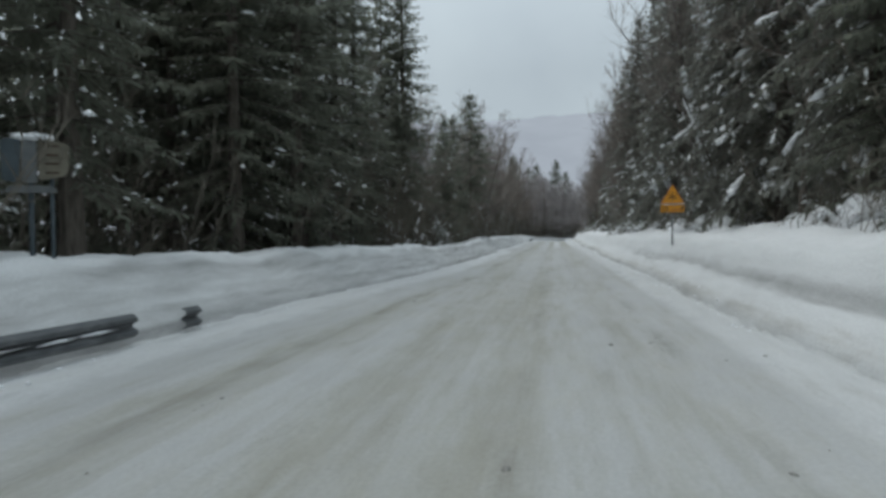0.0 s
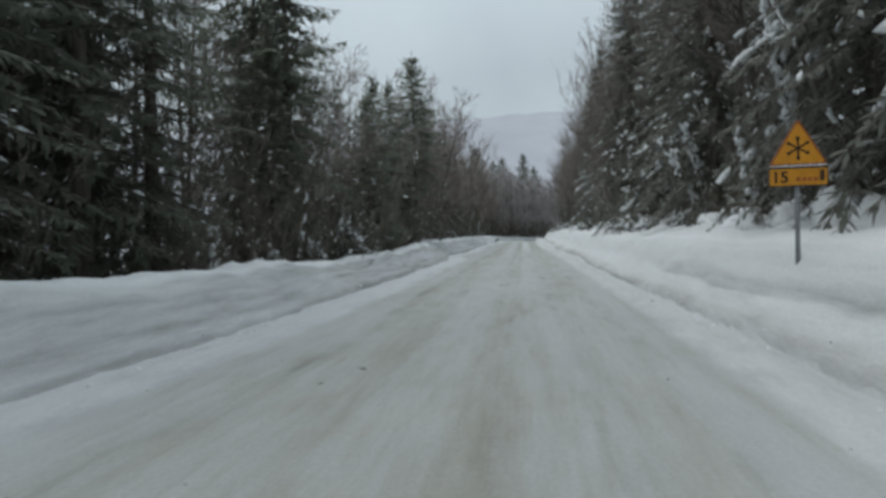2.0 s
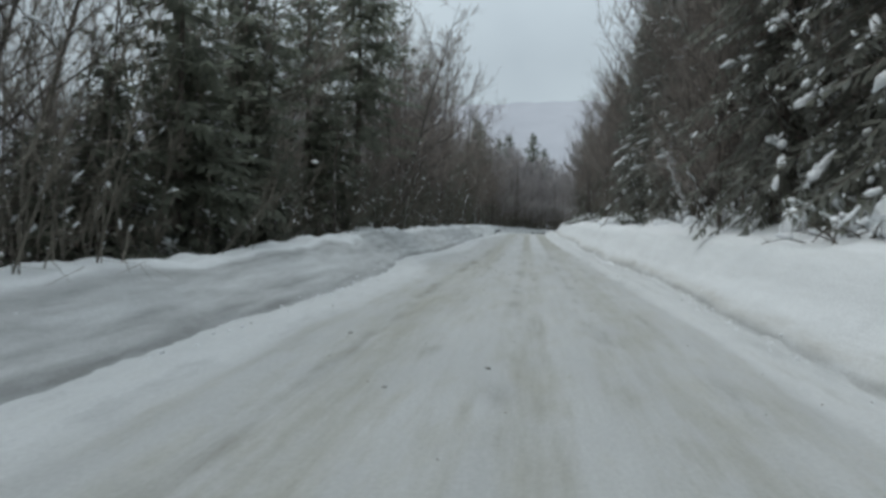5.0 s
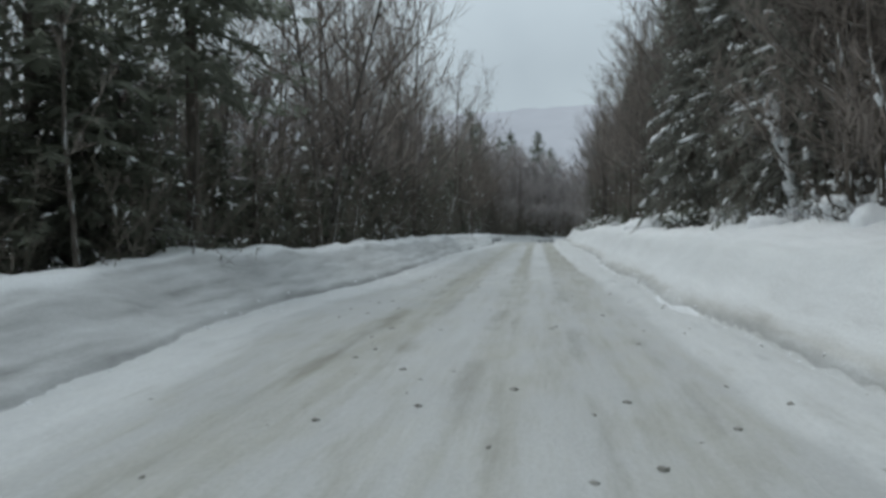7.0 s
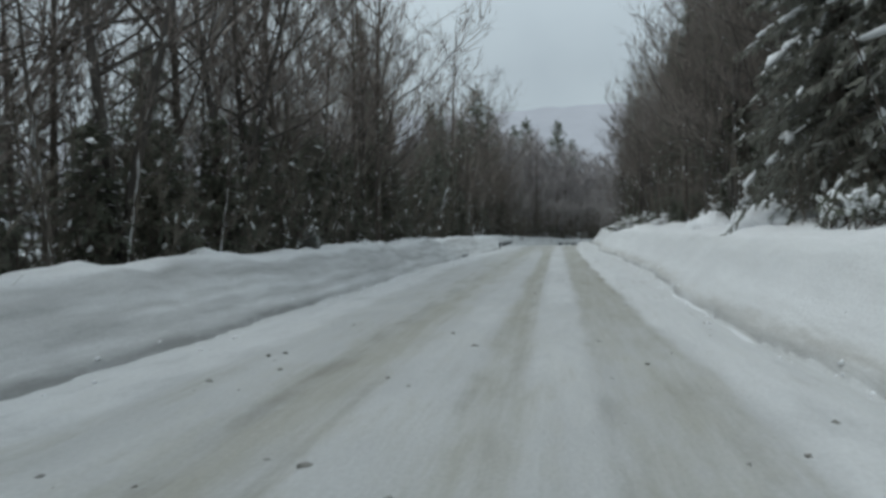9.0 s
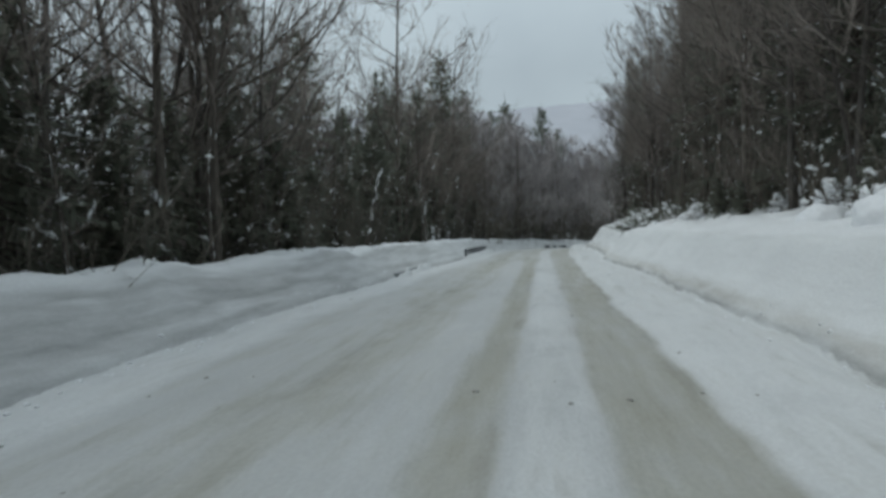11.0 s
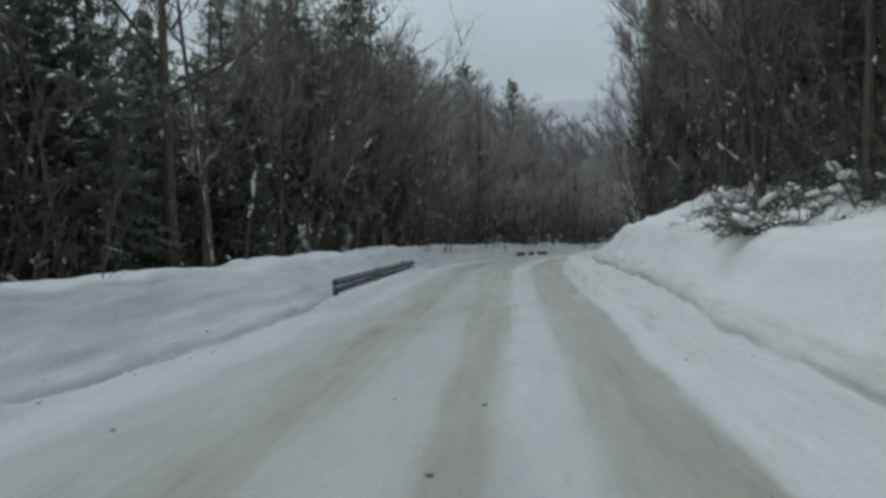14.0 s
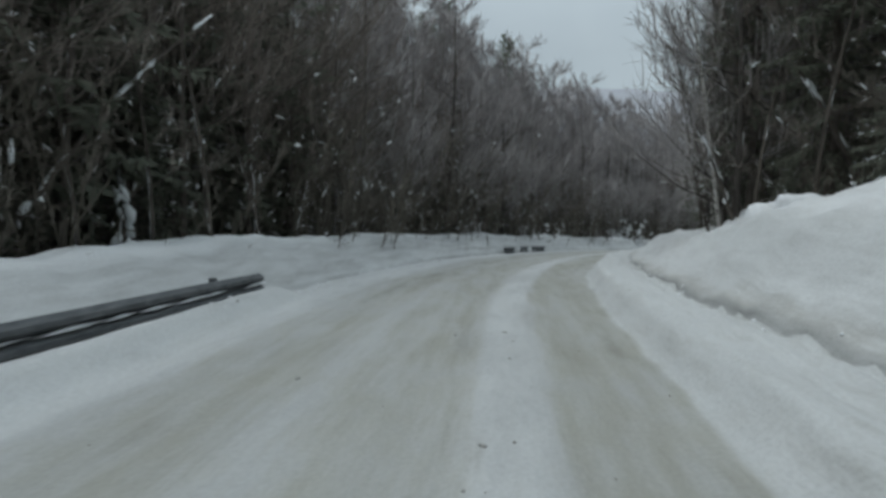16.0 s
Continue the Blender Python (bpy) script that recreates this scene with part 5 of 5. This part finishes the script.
def leaning_trunk(x, y, tip, r, seed, fat=1.0, label="bent dead trunk plastered with snow"):
    """A leaning or bent trunk with snow lying along it."""
    rng = np.random.default_rng(seed)
    base = np.array((x, y, ground_z(x, y) - 0.2))
    ob = empty("leaning_trunk", label, "tree trunk")
    ob.matrix_basis = pose(*base)
    end = np.array(tip) - base
    mid = end * 0.5 + np.array((0, 0, 0.18 * np.linalg.norm(end[:2])))
    q = lambda s: 2 * s * (1 - s) * mid + s * s * end
    wood, shoots, pads = Geo(), Geo(), Geo()
    ts = np.linspace(0, 1, 8)
    wood.tube([q(t) for t in ts], [r * (1 - 0.75 * t) for t in ts], 7)
    for _ in range(10):
        s = rng.uniform(0.3, 1)
        e = unit(q(s) - q(s - 0.1) + rng.normal(0, 0.7, 3))
        shoots.tube([q(s), q(s) + e * rng.uniform(0.3, 0.9)], [0.012, 0.003], 3)
    part("trunk", wood, BARK, ob, "", True)
    part("crown", shoots, BARK, ob)["kind"] = "stuff"
    s = 0.12
    while s < 0.97:
        L = rng.uniform(0.15, 0.5)
        if rng.uniform() < (0.55 if fat == 1 else 0.95):
            for _ in range(1 if fat == 1 else 4):
                w = (r * 1.6 * (1 - 0.5 * s) + 0.04) * rng.uniform(0.6, 1.3)
                pads.puff(q(s) + UP * r * 0.7 * (1 - 0.6 * s) + rng.normal(0, 0.11, 3) * (fat - 1), q(s + 0.03) - q(s) + rng.normal(0, 0.015, 3) * fat, L * rng.uniform(1.2, 2.0) / fat, w * fat, w * 0.8 * fat, rng)
        s += L * 0.8 / max(1.0, np.linalg.norm(end))
    part("snow", pads, TREE_SNOW, ob, "strip of snow along the bark", True)["kind"] = "stuff"
    return ob


RIGHT_TRUNKS = (
    (6.6, 24.5, (4.9, 25.5, 6.5), 0.07, 1.0), (6.9, 28.0, (5.0, 26.5, 8.2), 0.08, 1.6), (5.9, 22.6, (7.6, 24.5, 4.2), 0.06, 1.0),
    (8.4, 110.0, (6.2, 109.0, 4.4), 0.10, 1.0), (7.4, 112.5, (8.2, 111.0, 5.5), 0.07, 1.0), (6.4, 99.0, (4.4, 97.0, 3.2), 0.06, 1.0),
    (6.0, 111.5, (4.6, 110.6, 3.6), 0.06, 1.0), (5.9, 52.0, (4.6, 50.5, 3.4), 0.06, 1.0), (6.6, 46.0, (4.8, 44.6, 5.0), 0.06, 1.0))
RIGHT_LADEN_TRUNKS = (
    (6.4, 34.6, (4.5, 33.6, 4.6), 0.06, 1.6), (6.2, 64.8, (4.5, 63.2, 4.4), 0.06, 1.0), (6.8, 35.4, (5.3, 33.4, 4.9), 0.08, 1.6),
    (6.6, 58.0, (5.4, 57.0, 4.6), 0.07, 1.6), (6.7, 30.4, (5.5, 29.0, 4.0), 0.07, 1.6), (7.0, 41.6, (5.6, 39.5, 5.3), 0.09, 2.2), (6.9, 41.2, (6.0, 39.8, 4.4), 0.08, 2.2))
LEFT_TRUNKS = (
    (-7.3, 30.6, (-6.7, 30.2, 3.0), 0.07, 1.0), (-7.5, 36.0, (-6.9, 35.6, 2.3), 0.05, 1.0), (-7.2, 69.0, (-6.2, 68.0, 2.6), 0.06, 1.0),
    (-6.6, 97.0, (-6.0, 96.6, 3.2), 0.05, 1.0), (-7.6, 69.2, (-7.4, 68.9, 2.3), 0.06, 1.0), (-7.4, 103.8, (-6.9, 103.4, 3.4), 0.05, 1.0),
    (-7.0, 88.3, (-6.2, 88.0, 4.0), 0.06, 1.0), (-6.5, 105.4, (-6.2, 105.2, 1.9), 0.06, 1.6), (-6.7, 101.2, (-6.5, 101.0, 1.7), 0.05, 1.6), (-7.2, 103.0, (-5.7, 107.2, 5.2), 0.06, 1.0))
for i, (x, y, tip, r, fat) in enumerate(RIGHT_TRUNKS + RIGHT_LADEN_TRUNKS + LEFT_TRUNKS):
    leaning_trunk(x, y, tip, r, 500 + i, fat)
leaning_trunk(7.3, 99.6, (4.9, 100.9, 1.75), 0.05, 560, 1.0, "fallen dark log lying on the snow slope")


def snow_mounds():
    """Rounded snow caps over buried shrubs and stumps on the right-hand slope."""
    rng = np.random.default_rng(77)
    for k in range(56):
        v = rng.uniform(13, 70) if k % 3 else rng.uniform(70, 118)
        u = rng.uniform(5.0, 7.5)
        if 19 < v < 22.5:
            continue
        x, y = u + float(bend(v)), v
        ob = empty("snow_mound", "rounded cap of snow over a buried shrub", "snow mound", "snow caps on the slope")
        ob.matrix_basis = pose(x, y, ground_z(x, y))
        bm = bmesh.new()
        bmesh.ops.create_icosphere(bm, subdivisions=3, radius=1.0)
        r, h, p = rng.uniform(0.3, 0.75), rng.uniform(0.3, 0.65), rng.uniform(0, 9)
        for w in bm.verts:
            n = 1 + 0.32 * noise.noise(w.co * 1.7 + Vector((p, p, p))) + 0.08 * noise.noise(w.co * 4 + Vector((p, 0, p)))
            w.co = Vector((w.co.x * r * n, w.co.y * r * n, w.co.z * h * n))
        for f in bm.faces:
            f.smooth = True
        part("cap", bm, TREE_SNOW, ob)


snow_mounds()


def scatter(name, label, category, mat, count, where, size, flat, seed):
    """Many small lumps lying on the snow, as one object."""
    rng, g = np.random.default_rng(seed), Geo()
    for _ in range(count):
        u, v = where(rng)
        w = rng.uniform(*size)
        x = u + float(bend(v))
        g.lump(np.array((x, v, ground_z(x, v) - w * 0.05)), rng.normal(0, 1, 3) * (1, 1, 0.1), w * rng.uniform(1.0, 1.8), w, w * flat, rng)
    tagged(new(name, g.mesh(name, mat, True)), label, category, kind="stuff")


def by_right(rng):
    v = rng.uniform(1, 118)
    return float(edge_right(v)) + rng.normal(-0.05, 0.14), v


def by_left(rng):
    v = rng.uniform(1, 118)
    return float(toe_left(v)) + rng.normal(0.12, 0.16), v


GRIT = simple_material("brown_grit", [(0.3, (0.10, 0.085, 0.065)), (0.7, (0.2, 0.17, 0.13))], 20.0, 0.9, 0.2, None, 0.0)
scatter("snow_clods", "small clods of ploughed snow along the road edge", "snow clods", TREE_SNOW, 260, by_right, (0.025, 0.075), 0.55, 81)
scatter("snow_clods", "small clods of grey snow below the bank", "snow clods", TREE_SNOW, 320, by_left, (0.025, 0.075), 0.55, 82)
scatter("grit", "scattered brown grit and bark on the snow", "grit", GRIT, 260, lambda rng: (rng.uniform(-4.0, 3.4), rng.uniform(1, 118)), (0.010, 0.028), 0.3, 83)
DIRTY_ICE = simple_material("dirty_ice", [(0.3, (0.17, 0.165, 0.15)), (0.7, (0.36, 0.36, 0.34))], 14.0, 0.7, 0.3, None, 0.4)
scatter("ice_clods", "grey lumps of dirty ice thrown onto the snow", "ice clods", DIRTY_ICE, 150, lambda rng: (rng.uniform(-4.2, 2.6), rng.uniform(3, 118)), (0.025, 0.075), 0.35, 84)
scatter("ice_clods", "grey lumps of dirty ice thrown onto the snow", "ice clods", DIRTY_ICE, 60, lambda rng: (rng.uniform(-3.6, 2.4), rng.uniform(45, 62)), (0.03, 0.09), 0.35, 85)
